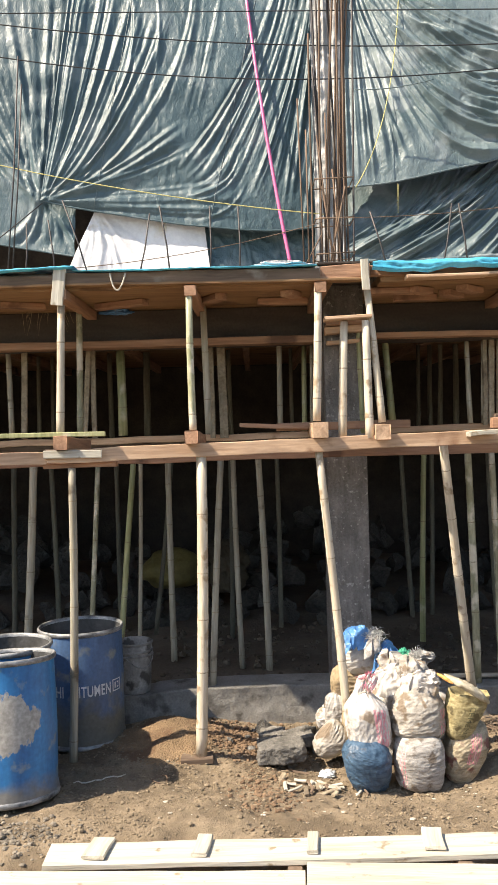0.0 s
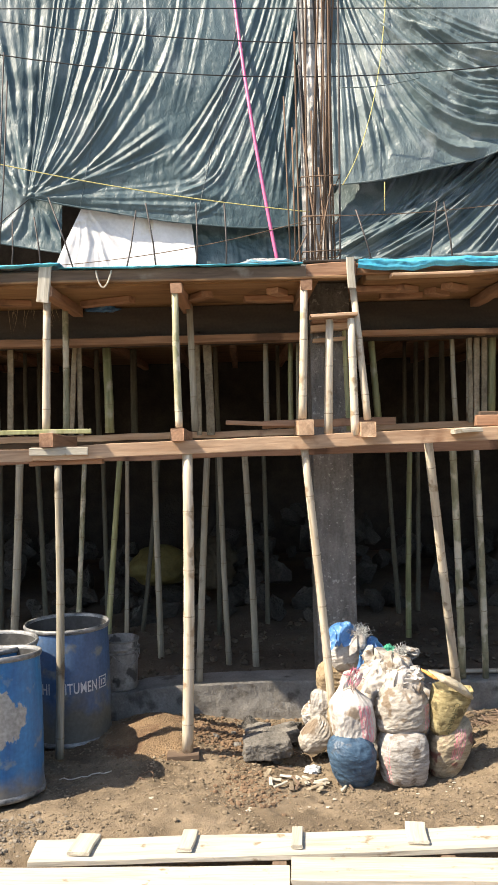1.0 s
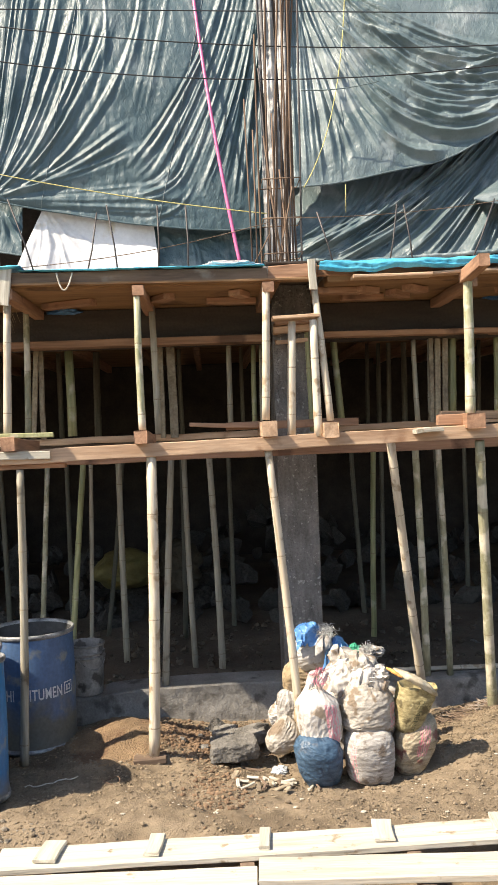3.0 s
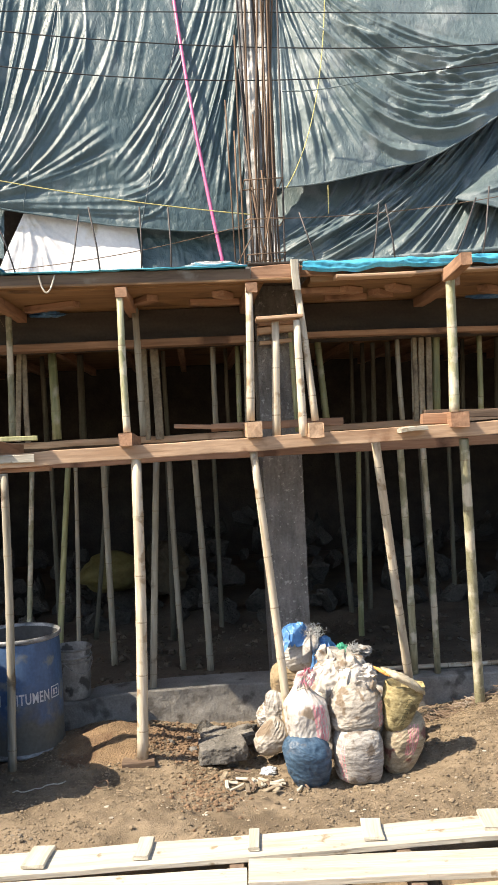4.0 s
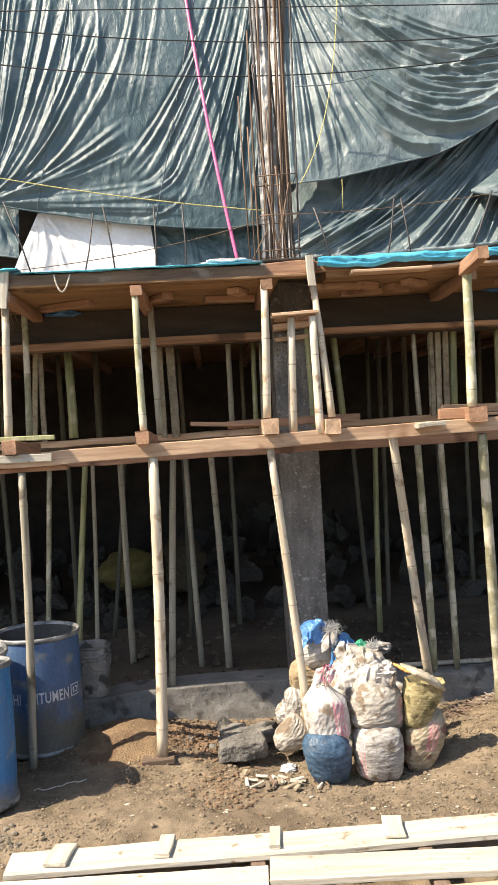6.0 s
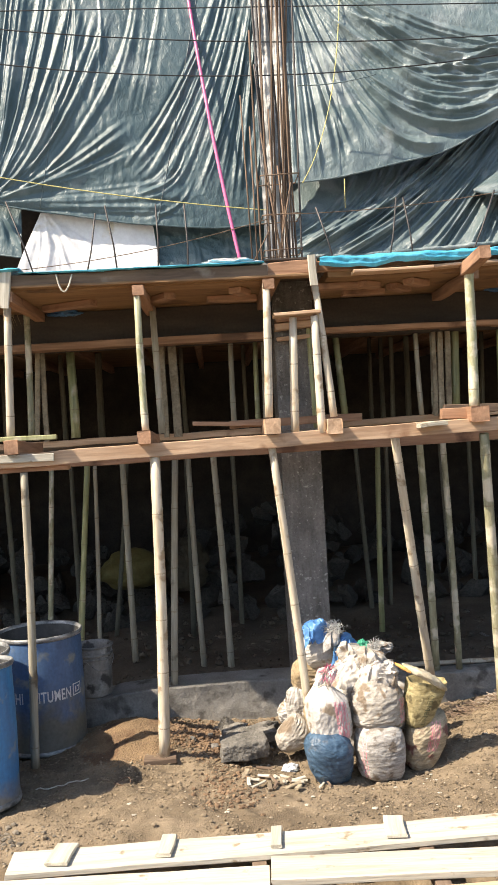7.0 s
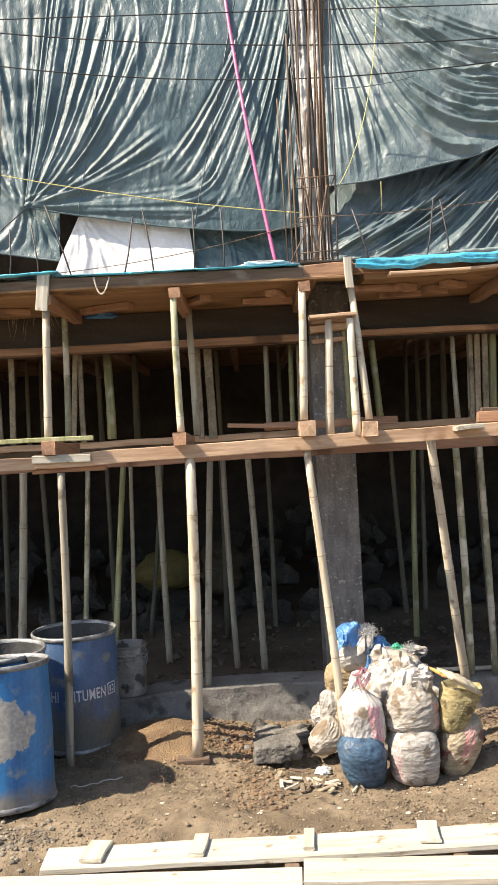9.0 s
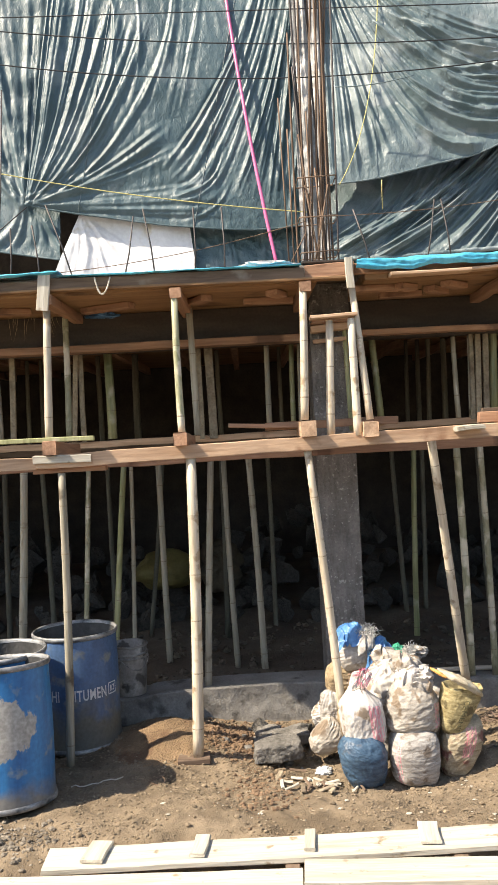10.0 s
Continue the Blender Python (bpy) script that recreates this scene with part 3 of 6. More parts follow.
# ---- ground ----
def lump(x, y, cx, cy, rx, ry):
    return math.exp(-(((x - cx) / rx) ** 2 + ((y - cy) / ry) ** 2))


def ground_z(x, y):
    z = 0.05
    z += 0.06 * lump(x, y, -0.5, 4.6, 1.6, 0.6)
    z -= 0.06 * max(0.0, min(1.0, (y - 5.3) / 0.9)) * max(0.0, min(1.0, (7.0 - y) / 0.3))
    z += 0.17 * lump(x, y, -0.62, 6.05, 0.42, 0.38) + 0.05 * lump(x, y, -0.3, 5.75, 0.3, 0.25)
    z += 0.26 * lump(x, y, 2.35, 5.75, 0.55, 0.5) + 0.08 * lump(x, y, 1.95, 5.1, 0.5, 0.5)
    z -= 0.07 * lump(x, y, 0.35, 5.6, 0.5, 0.35)
    z -= 0.055 * lump(x, y, 0.95, 5.02, 0.55, 0.3)
    if 3.0 < y < 6.5:
        fade = min(1.0, (y - 3.0) / 0.6)
        q = Vector((x, y, 0))
        z += fade * (0.03 * noise.noise(q * 1.7) + 0.02 * noise.noise(q * 5) + 0.016 * noise.noise(q * 13) + 0.011 * noise.noise(q * 31))
    if y < 4.4:
        z -= 0.12 * min(1.0, (4.4 - y) / 0.5)
    return z


def heightfield(x0, x1, y0, y1, step, f):
    nx, ny = int((x1 - x0) / step), int((y1 - y0) / step)
    verts = [(x0 + (x1 - x0) * i / nx, y0 + (y1 - y0) * j / ny) for j in range(ny + 1) for i in range(nx + 1)]
    verts = [(x, y, f(x, y)) for x, y in verts]
    faces = [(j * (nx + 1) + i, j * (nx + 1) + i + 1, (j + 1) * (nx + 1) + i + 1, (j + 1) * (nx + 1) + i) for j in range(ny) for i in range(nx)]
    return verts, faces


def stepped_axis(inner0, inner1, step, far0, far1):
    near = list(np.arange(inner0, inner1 + step / 2, step))
    left, d = [], step
    v = inner0
    while v > far0:
        d *= 1.5
        v = max(far0, v - d)
        left.append(v)
    right, d = [], step
    v = near[-1]
    while v < far1:
        d *= 1.5
        v = min(far1, v + d)
        right.append(v)
    return left[::-1] + near + right


def make_ground():
    xs = stepped_axis(-2.6, 3.4, 0.02, -400, 400)
    ys = stepped_axis(3.3, 6.44, 0.02, -400, 400)
    verts = [(x, y, ground_z(x, y)) for y in ys for x in xs]
    n = len(xs)
    faces = [(j * n + i, j * n + i + 1, (j + 1) * n + i + 1, (j + 1) * n + i) for j in range(len(ys) - 1) for i in range(n - 1)]
    me = bpy.data.meshes.new("ground")
    me.from_pydata(verts, [], faces)
    me.materials.append(M["soil"])
    me.shade_smooth()
    tagged(new("ground", me), "trodden brown bare soil with pebbles and clods", "ground", kind="structure")


make_ground()


def make_sand():
    """A low smooth drift of ochre sand lying on the soil."""
    f = lambda x, y: ground_z(x, y) - 0.03 + 0.05 * lump(x, y, -0.6, 5.86, 0.36, 0.42) ** 0.6 + 0.006 * noise.noise((x * 6, y * 6, 1))
    verts, faces = heightfield(-1.3, 0.15, 5.15, 6.4, 0.02, f)
    me = bpy.data.meshes.new("sand")
    me.from_pydata(verts, [], faces)
    me.materials.append(M["sand"])
    me.shade_smooth()
    tagged(new("sand_drift", me), "smooth ochre sand heaped against the plinth", "sand", kind="stuff")


make_sand()


# ---- shell of the building ----
def box(name, lo, hi, material, label, category, kind="structure", bevel=0.006, cuts=0, rough=0.0):
    bm = bmesh.new()
    bmesh.ops.create_cube(bm, size=1)
    for v in bm.verts:
        v.co = Vector([lo[k] + (v.co[k] + 0.5) * (hi[k] - lo[k]) for k in range(3)])
    if cuts:
        bmesh.ops.subdivide_edges(bm, edges=bm.edges, cuts=cuts, use_grid_fill=True)
        for v in bm.verts:
            v.co += Vector((noise.noise(v.co * 4), noise.noise(v.co * 4 + Vector((9, 0, 0))), noise.noise(v.co * 4 + Vector((0, 9, 0))))) * rough
    elif bevel:
        bmesh.ops.bevel(bm, geom=bm.edges[:], offset=bevel, segments=2, affect="EDGES")
    return tagged(link(name, bm, material, smooth=False), label, category, kind=kind)


SLAB = 3.14


def make_plinth():
    bm = bmesh.new()
    prof = [(6.72, -0.5), (6.72, 0.0)] + [(6.72 - 0.28 * k / 6, 0.0) for k in range(1, 7)] + [(6.424, -0.005)] + [(6.42, -0.014 - 0.52 * k / 14) for k in range(0, 15)]
    rings = []
    for i in range(701):
        x = -6 + 14 * i / 700
        top = 0.228 + 0.048 * max(0.0, 1 - ((x - 0.15) / 0.95) ** 2) ** 0.5 if abs(x - 0.15) < 0.95 else 0.228
        ring = []
        for k, (y, z) in enumerate(prof):
            q = Vector((x, y * 2, z * 2))
            worn = 0.007 * noise.noise(q * 2.5) + 0.004 * noise.noise(q * 9) + 0.003 * noise.noise(q * 21) + 0.002 * noise.noise(q * 45)
            chip = max(0.0, noise.noise(Vector((x * 5.1, 4, 0))) - 0.2) * 0.06 if 6 <= k <= 10 else 0.0
            ring.append((x, y + (worn + chip if y < 6.7 else 0), top + z + (0.5 * worn - 0.6 * chip if z > -0.1 else 0)))
        rings.append(ring)
    ring_grid(bm, rings, close=False)
    bmesh.ops.recalc_face_normals(bm, faces=bm.faces)
    tagged(link("plinth", bm, "concrete", smooth=False), "rough grey concrete plinth beam along the building's front", "plinth", kind="structure")


make_plinth()
C0, C1 = 0.574, 0.883
for name, lo, hi in (("ceiling", (-6, 6.4), (8, 12.4)), ("ceiling_overhang_1", (-6, 5.56), (C0, 6.4)), ("ceiling_overhang_2", (C1, 5.56), (8, 6.4))):
    box(name, (*lo, SLAB), (*hi, SLAB + 0.06), "ply", "brown plywood formwork under the concrete slab", "ceiling")
for name, lo, hi in (("slab", (-6, 6.4), (8, 12.4)), ("slab_edge_1", (-6, 5.58), (C0, 6.4)), ("slab_edge_2", (C1, 5.58), (8, 6.4))):
    box(name, (*lo, SLAB + 0.062), (*hi, SLAB + 0.12), "concrete", "fresh grey concrete floor slab on formwork", "slab")
# lid added so no sun falls through the notch onto the column
box("notch_cover", (C0 - 0.1, 5.56, SLAB + 0.124), (C1 + 0.1, 6.5, SLAB + 0.142), "dark_ply", "added dark board keeping sun out of the gap before the column head", "boarding")
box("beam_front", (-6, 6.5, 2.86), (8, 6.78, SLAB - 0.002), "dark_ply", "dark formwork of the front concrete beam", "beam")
box("wall_back", (-6, 12.0, -0.2), (8, 12.3, SLAB - 0.002), "brick_dark", "masonry wall at the back of the ground floor, darkened to hold its shade", "wall")
# two side walls out of view, added to close the storey against light
box("wall_left", (-6.3, 6.8, -0.2), (-6.0, 12.3, SLAB + 0.1), "brick_dark", "unseen dark side wall added to keep light out of the ground floor", "wall")
box("wall_right", (8.0, 6.5, -0.2), (8.3, 12.3, SLAB + 0.1), "brick_dark", "unseen dark side wall added to keep light out of the ground floor", "wall")
# added out of view: cuts off low sky so the interior renders darker
box("wall_across", (-30, -7.3, -0.4), (30, -7.0, 3.2), "plaster", "unseen plain plaster wall added behind the camera to block low sky", "wall")
# its dark colour stands for the shaded gap under the left sheet
box("wall_upper", (-8, 11.0, SLAB + 0.122), (9, 11.3, 9.0), "brick_dark", "masonry wall behind the hanging sheets, darkened for the shaded gap", "wall")


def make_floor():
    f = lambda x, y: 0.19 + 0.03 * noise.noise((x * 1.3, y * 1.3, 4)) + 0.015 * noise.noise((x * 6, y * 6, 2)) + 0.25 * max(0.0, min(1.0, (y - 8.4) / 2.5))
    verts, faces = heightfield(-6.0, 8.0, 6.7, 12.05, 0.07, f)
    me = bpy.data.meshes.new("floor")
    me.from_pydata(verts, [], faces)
    me.materials.append(M["soil_shaded"])
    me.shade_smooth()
    tagged(new("floor", me), "loose earth floor inside the ground storey, its soil darkened for shade", "floor", kind="structure")


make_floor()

# the concrete column, its foot a little proud of the plinth
box("column", (0.58, 6.38, 0.1), (0.877, 6.76, SLAB + 0.122), "wet_concrete", "dark grey square concrete column, pitted and damp", "column", cuts=18, rough=0.006)

# ---- timber at mid height ----
board("ledger_beam", (-1.308, 5.53, 2.064), (2.19, 5.53, 2.127), 0.06, 0.088, "sawn", "long sawn timber ledger carried by bamboo props", "timber beam", rough=0.006)
board("ledger_beam", (-2.212, 5.56, 2.062), (-1.315, 5.56, 2.059), 0.08, 0.08, "sawn", "sawn timber ledger butted against the longer one", "timber beam", rough=0.006)
board("splice_board", (-1.318, 5.485, 2.08), (-0.948, 5.485, 2.077), 0.03, 0.05, "pine", "short pale splice board nailed over the ledger joint", "board")
board("under_board", (-1.341, 5.6, 2.003), (-0.87, 5.6, 2.005), 0.1, 0.03, "redwood", "reddish packing board under the ledger joint", "board")
board("rear_ledger", (-2.409, 6.05, 2.015), (2.475, 6.05, 2.039), 0.08, 0.07, "redwood", "dark reddish timber ledger behind the front one", "timber beam", rough=0.006)
board("inner_ledger", (-2.683, 6.78, 2.15), (0.531, 6.78, 2.156), 0.06, 0.05, "sawn", "weathered timber rail tying the inner props", "timber beam", rough=0.006)
board("inner_ledger", (0.956, 6.78, 2.166), (2.766, 6.78, 2.21), 0.06, 0.05, "sawn", "weathered timber rail tying the inner props", "timber beam", rough=0.006)
board("inner_ledger", (-3.58, 9.0, 2.1), (3.686, 9.0, 2.104), 0.05, 0.12, "old_wood", "weathered timber rail tying the inner props", "timber beam", rough=0.006)
board("tie_board", (0.196, 5.98, 2.218), (1.13, 5.98, 2.22), 0.04, 0.055, "redwood", "reddish tie board behind the upper props", "board")
board("pointed_board", (-0.06, 5.98, 2.241), (0.453, 5.93, 2.211), 0.06, 0.03, "redwood", "split reddish board with a pointed end", "board")
tagged(board("rail_pole", (-2.027, 5.47, 2.212), (-0.92, 5.47, 2.203), 0.03, 0.03, "bamboo_green", ""), "thin green bamboo pole lying along the ledger", "bamboo pole")


def bearer(cx, cz, w, h, y0, y1, material, label, dz=0.0):
    """A short timber laid front to back over the ledger."""
    return board("bearer_block", (cx, y0, cz), (cx + 0.02, y1, cz + dz), w, h, material, label, "timber block", "bearers on the ledger", rough=0.004)


bearer(-1.202, 2.153, 0.085, 0.09, 5.43, 6.15, "redwood", "reddish timber bearer with a sawn end", -0.03)
bearer(-0.369, 2.166, 0.085, 0.085, 5.43, 6.15, "redwood", "reddish timber bearer with a sawn end", -0.03)
bearer(0.454, 2.19, 0.1, 0.1, 5.43, 6.1, "sawn", "stubby sawn timber bearer under an upright pole")
bearer(0.86, 2.171, 0.095, 0.095, 5.43, 6.1, "sawn", "stubby sawn timber bearer under an upright pole")
board("wedge_board", (1.4, 5.47, 2.138), (1.574, 5.47, 2.151), 0.16, 0.03, "pine", "short pale wedge board on the ledger", "board")
bearer(1.803, 2.19, 0.12, 0.1, 5.43, 5.75, "redwood", "thick reddish timber bearer with a worn end")
board("bearer_plank", (1.597, 5.62, 2.205), (1.804, 5.6, 2.2), 0.1, 0.07, "redwood", "reddish plank leading to the thick bearer", "board")
board("tie_board", (1.647, 5.72, 2.239), (2.402, 5.72, 2.219), 0.05, 0.055, "old_wood", "grey weathered tie board behind the thick bearer", "board")

# ---- edge of the slab formwork ----
board("fascia_board", (-2.159, 5.52, 3.195), (-1.219, 5.52, 3.202), 0.05, 0.07, "old_wood", "dark weathered fascia board on the slab edge", "fascia board", "fascia boards", rough=0.006)
board("fascia_board", (-1.212, 5.52, 3.205), (0.485, 5.52, 3.19), 0.05, 0.075, "old_wood", "dark stained fascia board on the slab edge", "fascia board", "fascia boards", rough=0.006)
board("fascia_board", (0.494, 5.53, 3.203), (0.811, 5.53, 3.212), 0.05, 0.085, "redwood", "reddish fascia board stained with cement", "fascia board", "fascia boards", rough=0.006)
board("fascia_board", (0.815, 5.56, 3.207), (2.302, 5.56, 3.239), 0.05, 0.07, "redwood", "reddish fascia board under the blue sheet", "fascia board", "fascia boards", rough=0.006)
board("edge_batten", (-2.168, 5.54, 3.17), (0.756, 5.54, 3.154), 0.1, 0.018, "ply", "thin brown plywood edge under the fascia", "batten", rough=0.004)
board("edge_batten", (1.034, 5.5, 3.15), (1.557, 5.5, 3.157), 0.12, 0.02, "sawn", "pale sawn batten under the blue sheet", "batten")
board("edge_batten", (1.563, 5.52, 3.164), (2.284, 5.52, 3.18), 0.12, 0.02, "sawn", "pale sawn batten under the blue sheet", "batten")
board("nailed_cleat", (-1.178, 5.47, 3.275), (-1.203, 5.47, 3.033), 0.078, 0.02, "pine", "pale wooden cleat nailed upright on the fascia", "cleat", "nailed cleats", roll=90)
board("nailed_cleat", (0.774, 5.48, 3.275), (0.777, 5.48, 3.08), 0.052, 0.02, "pine", "pale wooden cleat nailed upright on the fascia", "cleat", "nailed cleats", roll=90)
board("tee_head", (0.509, 5.55, 2.907), (0.81, 5.55, 2.916), 0.14, 0.022, "sawn", "small board nailed across a prop as a tee head", "board")
board("tee_head", (0.585, 6.3, 2.962), (0.852, 6.3, 2.967), 0.2, 0.03, "redwood", "reddish board behind the tee head", "board")
board("top_bearer", (1.777, 5.5, 3.137), (1.786, 5.12, 3.174), 0.07, 0.08, "redwood", "reddish timber sticking out over a prop head", "timber block")

# joists and packing under the overhanging plywood
for i, (x, y) in enumerate([(-1.182, 5.47), (-0.35, 5.47), (0.485, 5.47), (1.826, 5.5)]):
    board("soffit_joist", (x, y, SLAB - 0.035), (x + 0.02, 6.46, SLAB - 0.035), 0.075, 0.065, "redwood", "reddish timber joist under the plywood overhang", "joist", "soffit joists")
for x, y, w, a in [(-1.56, 6.0, 0.3, 20), (-0.875, 6.05, 0.4, -25), (0.265, 6.1, 0.35, 4), (0.312, 5.8, 0.15, 60), (-0.209, 5.9, 0.2, -60), (0.982, 5.8, 0.35, 5), (1.211, 6.1, 0.3, 3), (1.449, 6.0, 0.22, 50), (1.192, 5.8, 0.16, 40), (1.522, 5.8, 0.2, 45), (2.271, 6.0, 0.3, 40)]:
    d = Vector((math.cos(radians(a)), math.sin(radians(a)), 0)) * w / 2
    c = Vector((x, y, SLAB - 0.024))
    board("packing_piece", c - d, c + d, 0.09, 0.042, "redwood", "offcut of sawn wood nailed under the plywood", "offcut", "packing offcuts")
board("soffit_plank", (-2.559, 6.47, 2.878), (0.554, 6.47, 2.875), 0.16, 0.055, "redwood", "wooden plank carrying the beam formwork", "plank")
board("soffit_plank", (0.93, 6.47, 2.89), (2.878, 6.47, 2.876), 0.16, 0.042, "redwood", "wooden plank carrying the beam formwork", "plank")
board("knot_bracket", (0.58, 6.3, 2.913), (0.851, 6.3, 2.93), 0.1, 0.05, "sawn", "wooden collar board across the column", "board")
board("knot_bracket", (0.59, 6.3, 2.829), (0.832, 6.3, 2.839), 0.04, 0.03, "sawn", "narrow collar board across the column", "board")
for x in np.arange(-5.6, 8, 0.62):
    board("inner_joist", (x, 6.82, SLAB - 0.05), (x + 0.03, 11.9, SLAB - 0.05), 0.07, 0.09, "redwood", "reddish timber joist under the inner formwork", "joist", "inner joists")

# ---- bamboo props: upper tier at the slab edge ----
UP = "pale bamboo prop between the ledger and the slab edge"
UPG = "greenish bamboo prop between the ledger and the slab edge"
prop((-1.213, 5.5, 2.2), (-1.183, 5.5, 3.041), 0.025, "bamboo_pale", UP)
prop((-0.357, 5.5, 2.212), (-0.36, 5.5, 3.12), 0.023, "bamboo_mixed", UPG)
prop((0.44, 5.5, 2.248), (0.471, 5.5, 3.111), 0.026, "bamboo_pale", UP)
prop((0.609, 5.55, 2.127), (0.637, 5.55, 2.888), 0.027, "bamboo_pale", "pale bamboo prop under the small tee head")
prop((0.781, 5.52, 2.13), (0.772, 5.52, 2.888), 0.026, "bamboo_pale", UP)
prop((0.864, 5.52, 2.229), (0.794, 5.56, 3.09), 0.024, "bamboo_pale", "pale bamboo prop leaning against the slab edge")
prop((1.78, 5.48, 2.237), (1.79, 5.48, 3.155), 0.032, "bamboo_mixed", "thick green bamboo prop under a jutting timber")

def props(rows, label, rings=False):
    """Rows of foot, head, radius and material."""
    for p0, p1, r, m in rows:
        prop(p0, p1, r, m, label, rings)


# second tier, behind the ledger
props([
    ((-1.223, 6.2, 2.215), (-1.206, 6.2, 3.105), 0.023, 'bamboo_mottled'),
    ((-0.289, 6.2, 2.185), (-0.307, 6.2, 3.105), 0.025, 'bamboo_old'),
], "weathered bamboo prop under the plywood overhang", True)
props([
    ((-1.872, 6.75, 2.19), (-1.883, 6.75, 2.883), 0.022, 'bamboo_old'),
    ((-0.992, 6.75, 2.19), (-0.999, 6.75, 2.88), 0.035, 'bamboo_green'),
    ((0.252, 6.75, 2.19), (0.258, 6.75, 2.88), 0.022, 'bamboo_old'),
    ((0.443, 6.75, 2.19), (0.455, 6.75, 2.88), 0.02, 'bamboo_green'),
    ((0.497, 6.75, 2.19), (0.512, 6.75, 2.88), 0.013, 'bamboo_old'),
    ((0.843, 6.3, 2.157), (0.825, 6.3, 2.898), 0.017, 'bamboo_green'),
    ((1.141, 6.75, 2.19), (1.092, 6.75, 2.898), 0.027, 'bamboo_green'),
    ((1.754, 6.75, 2.21), (1.738, 6.75, 2.889), 0.02, 'bamboo_old'),
    ((1.863, 6.75, 2.21), (1.876, 6.75, 2.894), 0.025, 'bamboo_old'),
    ((2.032, 6.75, 2.22), (2.057, 6.75, 2.91), 0.034, 'bamboo_green'),
    ((2.402, 6.75, 2.24), (2.412, 6.75, 2.901), 0.022, 'bamboo_green'),
    ((2.598, 6.75, 2.25), (2.614, 6.75, 2.9), 0.018, 'bamboo_old'),
], "greenish bamboo prop under the front beam", True)
# deep row in the darkened bamboo, its shade painted into the tone
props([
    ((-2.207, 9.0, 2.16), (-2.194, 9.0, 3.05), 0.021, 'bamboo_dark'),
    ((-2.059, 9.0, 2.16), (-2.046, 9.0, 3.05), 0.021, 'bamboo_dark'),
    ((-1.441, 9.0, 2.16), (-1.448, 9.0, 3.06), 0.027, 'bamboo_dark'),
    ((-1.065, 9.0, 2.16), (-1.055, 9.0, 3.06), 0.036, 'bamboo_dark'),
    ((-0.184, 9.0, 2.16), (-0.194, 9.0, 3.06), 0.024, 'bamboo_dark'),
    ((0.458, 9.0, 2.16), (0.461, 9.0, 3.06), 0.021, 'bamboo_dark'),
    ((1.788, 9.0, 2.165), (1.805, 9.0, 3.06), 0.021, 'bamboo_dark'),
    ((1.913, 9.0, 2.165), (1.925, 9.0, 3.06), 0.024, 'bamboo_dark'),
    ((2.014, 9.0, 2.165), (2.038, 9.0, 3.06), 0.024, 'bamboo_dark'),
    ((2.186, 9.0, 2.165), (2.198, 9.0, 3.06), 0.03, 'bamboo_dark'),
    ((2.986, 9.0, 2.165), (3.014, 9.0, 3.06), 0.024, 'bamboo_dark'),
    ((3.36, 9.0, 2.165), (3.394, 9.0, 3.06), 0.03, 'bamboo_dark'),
], "bamboo prop under the inner formwork, coloured darker for the shade")
for p0, p1, w in (
    ((-1.759, 6.7, 2.19), (-1.74, 6.7, 2.88), 0.045), ((-1.288, 6.7, 2.185), (-1.232, 6.7, 2.88), 0.04), ((-1.213, 6.72, 2.175), (-1.208, 6.72, 2.88), 0.04),
    ((-0.279, 6.7, 2.15), (-0.283, 6.7, 2.88), 0.04), ((-0.194, 6.72, 2.15), (-0.201, 6.72, 2.87), 0.065), ((1.855, 6.69, 2.195), (1.862, 6.69, 2.878), 0.035),
    ((1.905, 6.7, 2.2), (1.917, 6.7, 2.875), 0.045), ((1.962, 6.7, 2.21), (1.98, 6.7, 2.9), 0.045), ((0.712, 6.35, 2.16), (0.7, 6.35, 2.86), 0.025)):
    board("upright_board", p0, p1, w, 0.025, "grey_board", "narrow upright board under the front beam", "board", "upright boards", roll=90)

# ---- bamboo props: lower tier ----
FRONT = "pale bamboo prop standing on bare soil under the ledger"
prop((-1.196, 5.52, 0.085), (-1.15, 5.52, 1.987), 0.026, "bamboo_old", "weathered bamboo prop standing beside the bitumen drum")
prop((-0.366, 5.55, 0.09), (-0.312, 5.55, 2.06), 0.036, "bamboo_pale", "thick pale bamboo prop standing on a foot board")
prop((0.608, 5.58, 0.104), (0.45, 5.55, 2.055), 0.027, "bamboo_pale", "pale bamboo prop leaning beside the stacked sacks")
prop((1.615, 6.36, 0.225), (1.298, 5.72, 2.101), 0.032, "bamboo_pale", "pale bamboo prop slanting back onto the plinth")
prop((2.008, 5.9, 0.03), (1.862, 5.56, 2.06), 0.034, "bamboo_mottled", "thick green bamboo prop standing in loose gravel")
props([
    ((-0.328, 6.5, 0.255), (-0.218, 6.5, 2.01), 0.026, 'bamboo_old'),
    ((1.695, 6.5, 0.235), (1.66, 6.5, 2.01), 0.028, 'bamboo_mottled'),
    ((1.876, 6.5, 0.22), (1.841, 6.5, 2.01), 0.024, 'bamboo_mottled'),
], "weathered bamboo prop standing on the concrete plinth", True)
